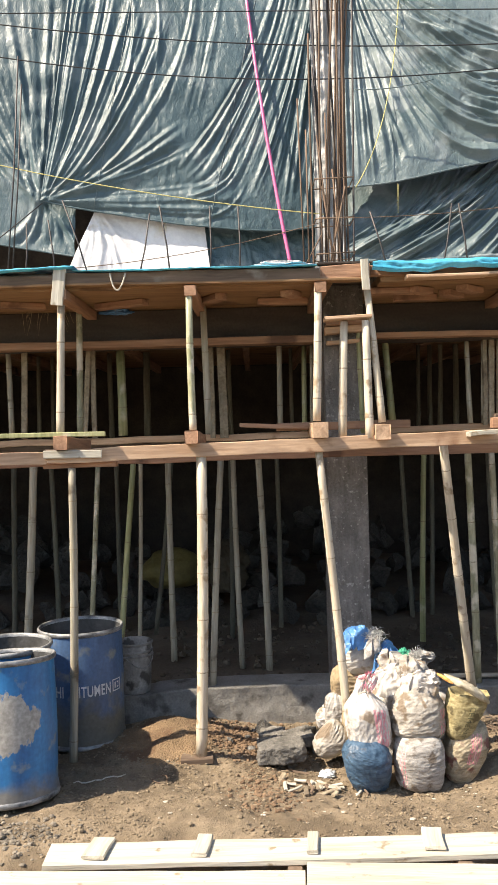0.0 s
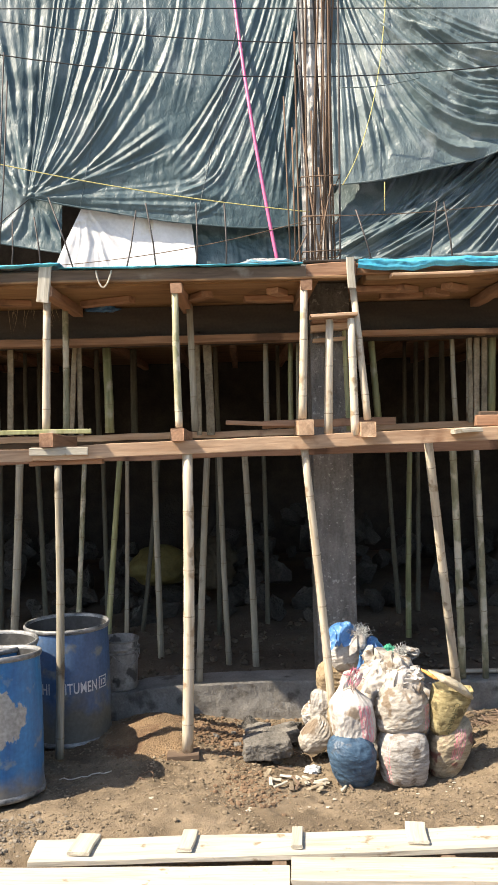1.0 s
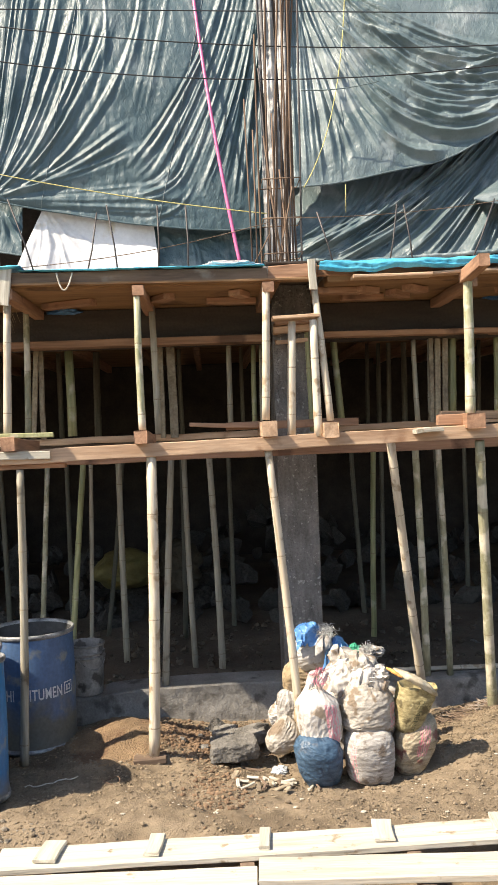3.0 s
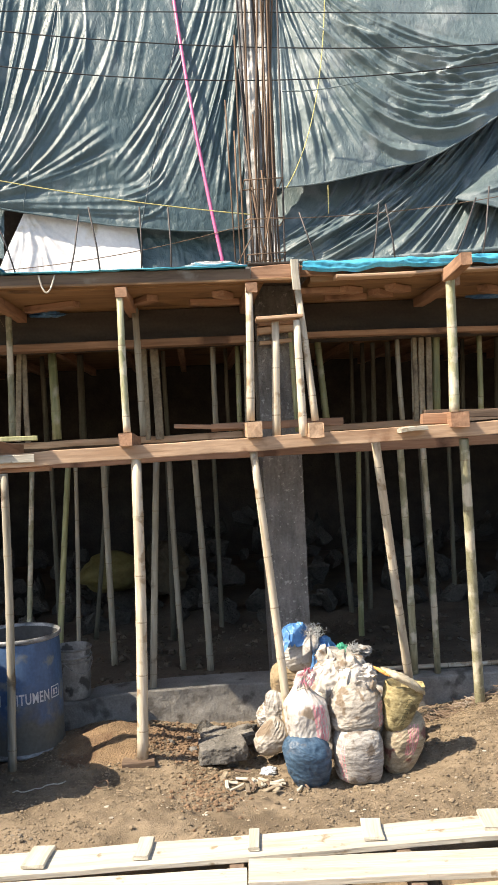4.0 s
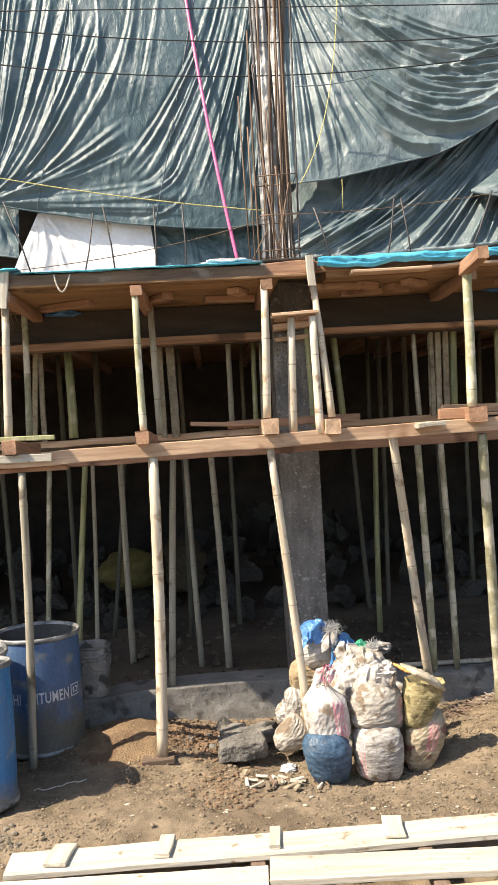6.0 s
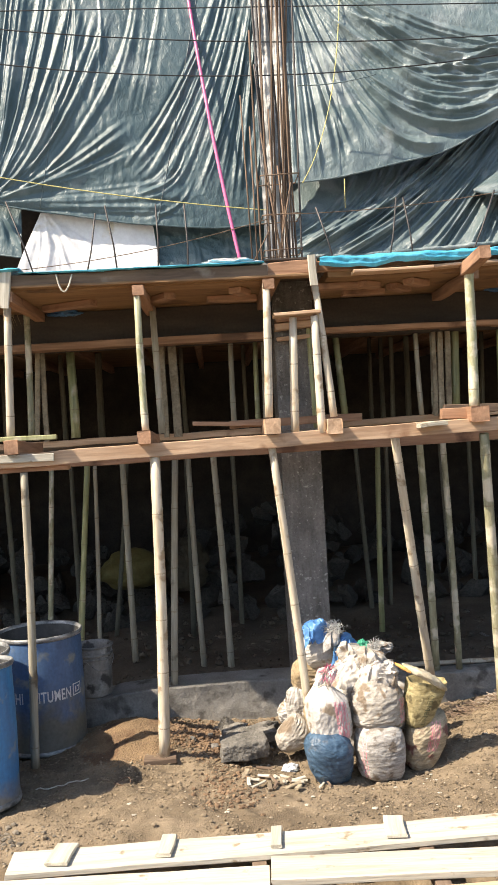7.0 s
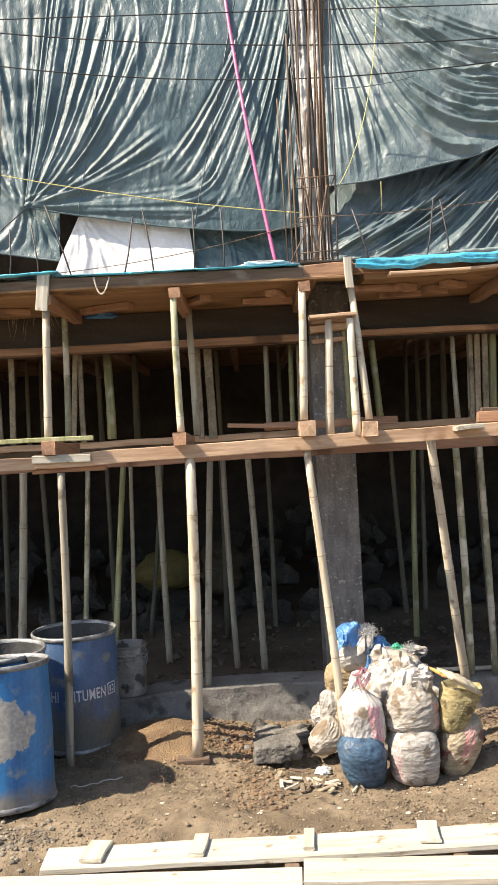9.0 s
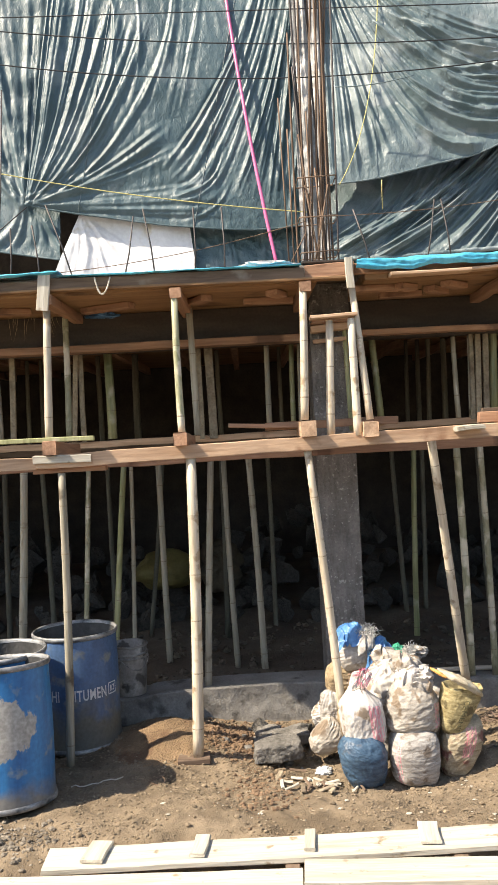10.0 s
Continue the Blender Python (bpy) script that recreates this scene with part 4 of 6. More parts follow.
props([
    ((-1.862, 6.9, 0.18), (-1.742, 6.9, 2.06), 0.032, 'bamboo_old'),
    ((-1.365, 7.0, 0.18), (-1.238, 7.0, 2.05), 0.021, 'bamboo_mottled'),
    ((-1.108, 6.9, 0.18), (-0.932, 6.9, 2.05), 0.024, 'bamboo_green'),
    ((-0.957, 7.0, 0.18), (-0.892, 7.0, 2.05), 0.017, 'bamboo_old'),
    ((-0.71, 7.5, 0.18), (-0.72, 7.5, 2.05), 0.027, 'bamboo_old'),
    ((-0.106, 7.2, 0.18), (-0.14, 7.2, 2.05), 0.024, 'bamboo_old'),
    ((0.121, 7.15, 0.17), (0.069, 7.15, 2.05), 0.028, 'bamboo_old'),
    ((1.58, 8.0, 0.16), (1.638, 8.0, 2.05), 0.026, 'bamboo_green'),
], "greenish bamboo prop standing on the earth floor", True)
# props far inside, also in the bamboo darkened to hold the shade
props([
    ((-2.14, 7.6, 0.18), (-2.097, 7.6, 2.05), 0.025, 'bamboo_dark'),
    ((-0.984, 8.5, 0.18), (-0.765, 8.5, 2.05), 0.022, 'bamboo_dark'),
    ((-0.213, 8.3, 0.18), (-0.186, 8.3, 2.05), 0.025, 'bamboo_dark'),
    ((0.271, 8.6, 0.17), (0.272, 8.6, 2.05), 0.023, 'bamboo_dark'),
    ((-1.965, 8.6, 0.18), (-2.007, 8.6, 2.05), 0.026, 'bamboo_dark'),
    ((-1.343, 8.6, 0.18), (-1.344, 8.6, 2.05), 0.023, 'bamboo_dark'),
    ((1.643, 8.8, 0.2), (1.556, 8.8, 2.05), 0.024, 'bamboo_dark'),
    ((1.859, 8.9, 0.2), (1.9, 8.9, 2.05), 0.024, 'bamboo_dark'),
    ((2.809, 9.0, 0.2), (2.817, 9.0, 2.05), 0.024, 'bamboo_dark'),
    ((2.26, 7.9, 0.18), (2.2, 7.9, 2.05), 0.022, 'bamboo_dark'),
], "bamboo prop deep inside on the earth floor, coloured darker for the shade")
prop((0.9, 6.6, 0.268), (2.802, 6.6, 0.243), 0.018, "bamboo_pale", "thin pale bamboo pole lying on the plinth", True)
board("foot_board", (-0.496, 5.55, 0.068), (-0.289, 5.55, 0.077), 0.14, 0.035, "old_wood", "dark wooden foot board under a bamboo prop", "board")

# ---- hanging sheets over the upper storey ----
def curve_at(points, u):
    """A smooth curve through a few (x, z) points, for u from 0 to 1."""
    n = len(points) - 1
    k = min(int(u * n), n - 1)
    f = u * n - k
    p = [np.array(points[max(0, min(n, k + i))]) for i in (-1, 0, 1, 2)]
    return 0.5 * (2 * p[1] + (p[2] - p[0]) * f + (2 * p[0] - 5 * p[1] + 4 * p[2] - p[3]) * f * f + (3 * p[1] - p[0] - 3 * p[2] + p[3]) * f**3)


def fan(start_a, start_b, mid_a, mid_b, end_a, end_b, n, width, height, seed=0, jitter=0.05):
    """n folds between two bent lines, each a start, a bend and an end with width and height."""
    rng = random.Random(seed)
    folds = []
    for i in range(n):
        k = (i + rng.uniform(-0.6, 0.6)) / max(1, n - 1)
        mix = lambda a, b: np.array(a) * (1 - k) + np.array(b) * k + np.array((rng.uniform(-1, 1), rng.uniform(-1, 1))) * jitter
        folds.append((mix(start_a, start_b), mix(mid_a, mid_b), mix(end_a, end_b), 0.8 * width * (q := rng.uniform(0.4, 1.5)), 0.82 * height * (0.12 + 0.62 * q) * rng.uniform(0.5, 1.2)))
        for _ in range(rng.choice((1, 1, 2))):
            a, c, b, w, h = folds[-1] if _ == 0 else folds[-2]
            side = np.array((b - a)[::-1]) * (1, -1)
            side = side / (np.hypot(*side) + 1e-6) * w * rng.choice((-1, 1)) * rng.uniform(1.2, 2.2)
            folds.append((a * 0.85 + c * 0.15 + side * 0.5, c + side, b + side * 1.3, w * 0.36, h * rng.uniform(0.35, 0.7)))
    return folds


def sheet(name, top, bottom, nu, nv, depth, folds, material, label, soft=0.045, crease=0.005, seed=0, hem=True, belly=0.0, roll=0.011, flare=0.0, seams=(), category="tarpaulin"):
    nu, nv = int(nu * 1.35), int(nv * 1.2)
    us, vs = np.linspace(0, 1, nu + 1), np.linspace(0, 1, nv + 1)
    tops, bots = np.array([curve_at(top, u) for u in us]), np.array([curve_at(bottom, u) for u in us])
    grid = tops[None] * (1 - vs[:, None, None]) + bots[None] * vs[:, None, None]
    flat = grid.reshape(-1, 2)
    push = np.zeros(len(flat))
    for a, c, b, w, h in folds:
        t = np.linspace(0, 1, 10)[:, None]
        line = (1 - t) ** 2 * a + 2 * t * (1 - t) * c + t * t * b
        reach = 8 * w + 0.05
        lo, hi = line.min(0) - reach, line.max(0) + reach
        near = np.nonzero(((flat > lo) & (flat < hi)).all(1))[0]
        spot = flat[near]
        d, s = np.full(len(spot), 1e9), np.zeros(len(spot))
        for k in range(len(line) - 1):
            e = line[k + 1] - line[k]
            f = np.clip(((spot - line[k]) @ e) / (e @ e), 0, 1)
            g = np.hypot(*(spot - line[k] - f[:, None] * e).T)
            s = np.where(g < d, (k + f) / (len(line) - 1), s)
            d = np.minimum(d, g)
        wide = np.maximum(0.014, w * (0.35 + 0.9 * s))
        # sharp-crested fold with a shallow trough on each side
        q = d / wide
        push[near] += h * np.minimum(1, 0.2 + 1.7 * s) * np.minimum(1.0, (1 - s) * 5 + 0.15) * (0.62 * np.exp(-np.sqrt(q * q + 0.12)) + 0.55 / (1 + q * q) ** 1.5 - 0.25 * np.exp(-((q - 2.6) ** 2)))
    verts = []
    for (x, z), f in zip(flat, push):
        p = Vector((x, z, seed * 3.7))
        f += soft * noise.noise(p * 1.4) + 0.5 * soft * noise.noise(p * 3.5)
        r = noise.noise(Vector((x * 7 + 2 * z, z * 4 - x * 2, seed + 5)))
        f += crease * (1 - 2.2 * abs(r)) + 0.5 * crease * (1 - 2 * abs(noise.noise(p * 13)))
        verts.append((x, depth + 0.16 * (z - 3.5) - f, z))
    n = nu + 1
    if belly or flare:
        out = []
        for i, (x, y, z) in enumerate(verts):
            q = 1 - (belly * math.sin(math.pi * (i // n) / nv) + flare * ((i // n) / nv) ** 1.5) / y
            out.append((x * q, y * q, 2.19 + (z - 2.19) * q))
        verts = out
    faces = [(j * n + i, (j + 1) * n + i, (j + 1) * n + i + 1, j * n + i + 1) for j in range(nv) for i in range(nu)]
    me = bpy.data.meshes.new(name)
    me.from_pydata(verts, [], faces)
    me.materials.append(M[material])
    me.shade_smooth()
    ob = tagged(new(name, me), label, category, "hanging sheets")
    if hem:
        for k, u in enumerate(seams):
            part("seam", tube_bm([Vector(v) + Vector((0, -0.003, 0)) for v in verts[int(u * nu) :: 3 * n]], 0.0045, 4), "tarp_dusty", ob)
        part("hem", tube_bm([Vector(v) + Vector((0, -0.004, 0)) for v in verts[nv * n :: 3]], roll, 6), material, ob)
    return ob


TARP = "dark green-grey woven tarpaulin"
# its left end runs far out of view, added to shade the wall behind
sheet("tarpaulin", [(-10.206, 8.102), (-8.18, 8.04), (-6.024, 7.973), (-3.939, 7.909), (-1.858, 7.845)], [(-9.782, 4.675), (-7.871, 4.752), (-5.818, 4.692), (-3.831, 4.568), (-1.916, 4.236)], 260, 170, 9.58,
      fan((-4.036, 6.833), (-1.939, 7.921), (-3.019, 5.484), (-2.17, 6.285), (-2.353, 4.817), (-2.257, 4.888), 13, 0.036, 0.055, 3, 0.03)
      + fan((-2.303, 4.923), (-2.212, 4.853), (-2.364, 4.592), (-2.045, 4.649), (-2.616, 4.401), (-1.884, 4.314), 5, 0.03, 0.05, 4),
      "tarp", TARP + " hanging in loose folds", seed=1)
sheet("tarpaulin", [(-1.912, 7.847), (1.555, 7.741)], [(-2.27, 4.868), (-1.917, 4.778), (-1.15, 4.629), (-0.45, 4.51), (0.249, 4.443), (0.951, 4.469)], 300, 230, 9.45,
      fan((-2.264, 4.875), (-2.251, 4.868), (-2.116, 5.936), (-1.21, 5.092), (-1.905, 7.847), (-0.601, 6.871), 11, 0.04, 0.058, 11, 0.05)
      + fan((-2.251, 4.875), (-2.238, 4.868), (-1.468, 4.999), (-1.469, 4.752), (-0.622, 5.652), (0.189, 4.551), 5, 0.045, 0.05, 12, 0.02)
      + fan((0.553, 7.771), (1.221, 7.751), (0.245, 6.422), (1.088, 6.187), (-0.628, 5.277), (0.888, 4.497), 18, 0.035, 0.046, 13, 0.08)
      + fan((-1.189, 7.752), (0.015, 7.715), (-0.998, 6.812), (-0.139, 6.857), (-1.203, 5.978), (-0.488, 5.888), 5, 0.04, 0.035, 14, 0.09)
      + fan((-0.029, 6.012), (0.073, 4.987), (-0.177, 5.264), (-0.065, 4.591), (-0.569, 5.006), (-0.513, 4.571), 4, 0.05, 0.04, 16),
      "tarp", TARP + " gathered to a tied corner", seed=2, belly=0.1, soft=0.03, seams=(0.27, 0.62))
sheet("tarpaulin", [(1.088, 7.755), (4.558, 7.648)], [(1.071, 4.891), (1.773, 4.957), (2.391, 5.08), (2.927, 5.2), (3.451, 5.476), (4.413, 6.088)], 280, 210, 9.36,
      fan((1.218, 7.678), (1.557, 7.777), (1.414, 6.178), (2.226, 6.644), (1.484, 4.946), (4.38, 6.438), 17, 0.04, 0.08, 21, 0.06)
      + fan((2.071, 6.228), (2.498, 6.777), (2.611, 5.487), (3.11, 6.127), (3.728, 5.694), (4.472, 6.717), 9, 0.045, 0.09, 22, 0.06)
      + fan((1.231, 7.678), (1.298, 7.676), (1.192, 6.184), (1.316, 6.18), (1.176, 4.955), (1.356, 4.95), 4, 0.035, 0.06, 23, 0.02)
      + [
          (np.array((1.719, 6.649)), np.array((2.605, 4.903)), np.array((3.819, 5.833)), 0.045, 0.11),
          (np.array((2.004, 5.815)), np.array((2.407, 5.155)), np.array((2.925, 5.298)), 0.04, 0.075),
          (np.array((1.923, 6.955)), np.array((2.065, 6.771)), np.array((2.491, 6.651)), 0.035, 0.06),
          (np.array((2.554, 5.908)), np.array((3.118, 5.299)), np.array((3.995, 6.186)), 0.045, 0.085),
          (np.array((1.363, 7.088)), np.array((1.579, 6.448)), np.array((1.811, 6.096)), 0.04, 0.06),
          (np.array((1.501, 7.156)), np.array((1.796, 6.688)), np.array((2.364, 6.359)), 0.04, 0.07),
          (np.array((2.424, 6.287)), np.array((2.962, 6.025)), np.array((3.721, 6.463)), 0.03, 0.05),
      ],
      "tarp_dusty", "dusty grey-green woven tarpaulin" + " sagging in wide curved folds", seed=3, belly=0.12, flare=0.3)
sheet("tarpaulin", [(0.854, 5.234), (4.452, 6.506)], [(0.805, 4.008), (1.694, 4.067), (2.849, 4.112), (4.237, 4.189)], 300, 150, 9.62,
      fan((4.047, 6.378), (4.543, 6.084), (2.36, 4.587), (4.044, 4.871), (1.068, 4.229), (3.905, 4.016), 24, 0.034, 0.12, 31)
      + fan((2.002, 5.031), (3.243, 5.299), (1.717, 4.506), (2.669, 4.445), (1.004, 4.23), (1.629, 4.029), 10, 0.032, 0.12, 32, 0.02),
      "tarp_dusty", "dusty grey-green woven tarpaulin" + " drawn in tight slanting folds", seed=4, roll=0.026, flare=0.55)
sheet("tarpaulin", [(3.172, 4.72), (4.556, 6.076)], [(3.183, 4.692), (3.627, 4.586), (4.339, 4.338)], 70, 60, 9.3,
      fan((3.197, 4.705), (3.197, 4.705), (3.77, 5.255), (3.765, 4.621), (4.542, 5.969), (4.352, 4.44), 6, 0.05, 0.05, 41, 0.01),
      "tarp_dusty", TARP + " with a corner pulled to a point", seed=5, flare=0.35)
sheet("tarpaulin", [(-0.462, 4.55), (1.017, 4.52)], [(-0.474, 3.947), (0.992, 3.937)], 110, 60, 9.66, fan((-0.449, 4.536), (0.825, 4.499), (-0.391, 4.271), (0.814, 4.236), (-0.335, 3.943), (0.738, 3.912), 5, 0.05, 0.03, 51),
      "tarp", TARP + " closing the gap under the larger one", seed=6, crease=0.014)
sheet("cloth_sheet", [(-1.693, 4.745), (-1.15, 4.663), (-0.437, 4.536)], [(-2.029, 3.979), (-1.156, 3.954), (-0.373, 3.931)], 90, 60, 9.56,
      fan((-1.661, 4.731), (-1.597, 4.729), (-1.534, 4.37), (-1.216, 4.361), (-1.789, 3.985), (-0.84, 3.957), 7, 0.05, 0.026, 61),
      "cloth_white", "clean white cloth sheet hung under the tarpaulin", seed=7, crease=0.003, category="cloth")

cord("seam_cord", bend((1.211, 9.1, 5.793), (1.621, 9.08, 5.761), (2.052, 9.06, 5.862)), 0.006, "tarp_dusty", "knotted pale cord along a seam of the tarpaulin", "cord")

sheet("tarpaulin", [(0.82, 7.763), (1.181, 7.752)], [(0.779, 3.989), (1.095, 3.993)], 60, 160, 9.15,
      fan((0.817, 7.69), (1.165, 7.68), (0.781, 5.85), (1.086, 5.841), (0.806, 4.04), (1.072, 4.032), 6, 0.03, 0.06, 71, 0.02),
      "tarp_pale", "cement-stained pale sheet edge behind the column steel", seed=8, crease=0.02)

# ---- steel, cords and pipe above the slab ----
for i, (a, b) in enumerate([((0.577, 6.55, 3.452), (0.596, 6.55, 5.727)), ((0.603, 6.55, 3.451), (0.639, 6.55, 5.726)), ((0.629, 6.55, 3.45), (0.699, 6.55, 5.724)), ((0.659, 6.55, 3.449), (0.561, 6.55, 5.728)), ((0.69, 6.55, 3.448), (0.785, 6.55, 5.722)), ((0.716, 6.55, 3.448), (0.751, 6.55, 5.723)), ((0.742, 6.55, 3.447), (0.789, 6.55, 5.722)), ((0.776, 6.55, 3.446), (0.802, 6.55, 5.722)), ((0.807, 6.55, 3.454), (0.815, 6.55, 5.721)), ((0.837, 6.55, 3.461), (0.88, 6.55, 5.719)), ((0.677, 6.55, 3.449), (0.828, 6.55, 5.721)), ((0.534, 6.55, 3.444), (0.535, 6.55, 5.215)), ((0.759, 6.55, 3.446), (0.678, 6.55, 5.725)), ((0.616, 6.55, 3.45), (0.742, 6.55, 5.723)), ((0.724, 6.55, 3.447), (0.858, 6.55, 5.72)), ((0.586, 6.55, 3.443), (0.558, 6.55, 4.957))]):
    a = (a[0], a[1], SLAB + 0.11)
    cord("rebar", bend(a, Vector(a).lerp(Vector(b), 0.5) + Vector((random.Random(i).uniform(-0.05, 0.05), random.Random(i + 50).uniform(-0.1, 0.1), 0)), b, 10), 0.0078, "rust" if i % 3 else "steel_dark", "rusty reinforcing bar rising from the column", "rebar").data.update()
for a, b in [((0.461, 6.5, 3.436), (0.436, 6.5, 4.705)), ((0.496, 6.5, 3.435), (0.494, 6.5, 4.469)), ((0.612, 6.5, 3.441), (0.782, 6.5, 4.034)), ((0.719, 6.5, 3.438), (0.606, 6.5, 4.039)), ((0.753, 6.5, 3.437), (0.687, 6.5, 4.165)), ((0.354, 6.5, 3.439), (0.597, 6.5, 3.676)), ((0.646, 6.5, 3.44), (0.643, 6.5, 4.593)), ((0.702, 6.5, 3.438), (0.574, 6.5, 4.424))]:
    a = (a[0], a[1], SLAB + 0.11)
    cord("rebar", [a, Vector(a).lerp(Vector(b), 0.5), b], 0.006, "rust", "thin rusty bar leaning in the column's steel", "rebar")
for y in (3.515, 3.78, 4.079):
    x0, x1 = 0.549, 0.841
    cord("stirrup", [(x0, 6.45, y), (x1, 6.45, y + 0.01), (x1, 6.72, y + 0.01), (x0, 6.72, y), (x0, 6.45, y)], 0.005, "rust", "rusty square stirrup tying the column bars", "stirrup")
ROD = "thin dark steel starter bar standing on the slab edge"
for a, b in [((-1.696, 6.1, 3.379), (-1.564, 6.1, 4.905)), ((-1.664, 6.1, 3.378), (-1.546, 6.1, 4.705)), ((-1.571, 6.1, 3.383), (-1.54, 6.1, 3.724)), ((-1.346, 6.1, 3.377), (-1.387, 6.1, 3.739)), ((-1.088, 6.1, 3.362), (-1.282, 6.1, 3.877)), ((-0.767, 6.1, 3.353), (-0.662, 6.1, 3.767)), ((-0.521, 6.1, 3.346), (-0.592, 6.1, 3.817)), ((-0.248, 6.1, 3.346), (-0.234, 6.1, 3.807)), ((-0.034, 6.1, 3.348), (-0.033, 6.1, 3.802)), ((1.037, 6.1, 3.359), (0.906, 6.1, 3.735)), ((1.399, 6.1, 3.348), (1.49, 6.1, 3.779)), ((1.6, 6.1, 3.351), (1.538, 6.1, 3.778))] + [((1.976, 6.1, 3.338), (2.209, 6.1, 3.801)), ((2.217, 6.1, 3.348), (2.311, 6.1, 3.88)), ((2.493, 6.1, 3.336), (2.479, 6.1, 3.853))]:
    a = (a[0], a[1], SLAB + 0.11)
    cord("starter_bar", [a, Vector(a).lerp(Vector(b), 0.5) + Vector((0.01, 0, 0)), b], 0.006, "steel_dark", ROD, "steel bar")
CABLE = "black overhead cable strung before the sheets"
cord("overhead_cable", sag((-3.342, 8.2, 6.274), (3.774, 8.2, 6.139), 0.0), 0.0055, "cable", CABLE, "cable")
cord("overhead_cable", sag((-3.341, 8.2, 6.317), (3.768, 8.2, 5.871), 0.2), 0.006, "cable", CABLE, "cable")
cord("overhead_cable", sag((-3.349, 8.2, 6.06), (3.765, 8.2, 5.742), 0.34), 0.006, "cable", CABLE, "cable")
cord("yellow_rope", bend((-3.714, 9.3, 5.456), (-1.493, 9.1, 4.758), (0.87, 9.1, 4.482)), 0.0055, "rope_yellow", "thin yellow nylon rope stretched over the tarpaulin", "rope")
cord("yellow_rope", bend((1.884, 9.9, 7.578), (1.719, 9.3, 5.548), (1.208, 9.1, 4.76)), 0.0055, "rope_yellow", "thin yellow nylon rope hanging over the tarpaulin", "rope")
cord("tie_wire", sag((0.545, 6.12, 3.706), (2.545, 6.12, 3.835), 0.05), 0.003, "rust", "rusty tie wire running along the starter bars", "wire")
cord("tie_wire", sag((-1.503, 6.12, 3.385), (0.564, 6.12, 3.674), 0.06), 0.003, "rust", "rusty tie wire running along the starter bars", "wire")
cord("hanging_string", [(1.649, 9.05, 4.769), (1.641, 9.05, 4.46)], 0.0035, "rope_yellow", "short yellow string hanging from the sheet's hem", "string")
cord("guy_line", [(-2.149, 9.2, 4.713), (-2.518, 9.3, 4.475), (-3.054, 9.4, 4.112)], 0.006, "cable", "dark cord pulling the tarpaulin's gathered corner", "cord")
cord("conduit_pipe", bend((0.07, 10.1, 7.739), (0.228, 9.5, 5.601), (0.506, 9.1, 3.893)), 0.02, "pipe_pink", "magenta plastic conduit pipe hanging over the tarpaulin", "pipe", 10)
cord("rope_loop", bend((-0.861, 5.475, 3.231), (-0.819, 5.46, 3.007), (-0.76, 5.475, 3.228), 14), 0.006, "rope_pale", "pale rope loop hanging from the fascia", "rope")


def edge_sheet(x0, x1, z0, z1, y, drop, label, seed, nu=160):
    """Plastic sheeting laid on the slab and hanging a little over its edge."""
    verts, nv = [], 14
    for j in range(nv + 1):
        v = j / nv
        for i in range(nu + 1):
            u = i / nu
            x = x0 + (x1 - x0) * u
            zt = z0 + (z1 - z0) * u
            hang = drop * (0.75 + 0.5 * noise.noise((x * 2.3, seed, 0)) + 0.2 * noise.noise((x * 9, seed, 1)))
            if v < 0.35:
                p = Vector((x, y + 0.32 * (0.35 - v) / 0.35, zt + 0.012))
            else:
                k = (v - 0.35) / 0.65
                p = Vector((x + 0.03 * k * noise.noise((x * 4, seed, 3)), y - 0.02 * math.sin(k * math.pi), zt + 0.012 - hang * k))
            c = (1 - 2.2 * abs(noise.noise(Vector((x * 4 + v * 2 + seed, v * 3 - x * 1.5, 0))))) + 0.6 * (1 - 2.2 * abs(noise.noise(Vector((x * 9 - v * 5, v * 7 + x * 3, seed)))))
            p += Vector((0, -1, 0.3)) * 0.011 * c
            verts.append(p)
    n = nu + 1
    me = bpy.data.meshes.new("edge_sheet")
    me.from_pydata(verts, [], [(j * n + i, (j + 1) * n + i, (j + 1) * n + i + 1, j * n + i + 1) for j in range(nv) for i in range(nu)])
    me.materials.append(M["sheet_blue"])
    me.shade_smooth()
    tagged(new("edge_sheet", me), label, "plastic sheet")


edge_sheet(0.822, 2.333, 3.243, 3.253, 5.47, 0.085, "crumpled bright blue plastic sheet over the slab edge", 1)
edge_sheet(-2.169, -1.09, 3.24, 3.268, 5.47, 0.03, "crumpled blue plastic sheet on the slab edge", 2)
edge_sheet(-1.1, 0.46, 3.238, 3.236, 5.49, 0.016, "blue plastic sheet showing as a thin edge on the slab", 3)

# ---- drums and pail ----
def text_mesh(body, size, place, material, name, parent, weight=0.018):
    """Letters laid on a curved surface: place maps (x, y) of the flat text to a point."""
    cu = bpy.data.curves.new(name, "FONT")
    cu.body, cu.size, cu.offset, cu.space_character = body, size, size * weight, 1.08
    ob = new(name, cu)
    bpy.context.view_layer.update()
    me = bpy.data.meshes.new_from_object(ob.evaluated_get(bpy.context.evaluated_depsgraph_get()))
    bpy.data.objects.remove(ob)
    bm = bmesh.new()
    bm.from_mesh(me)
    bmesh.ops.subdivide_edges(bm, edges=[e for e in bm.edges if e.calc_length() > size * 0.25], cuts=2)
    for v in bm.verts:
        v.co = place(v.co.x, v.co.y)
    bm.normal_update()
    return part(name, bm, material, parent, smooth=False)


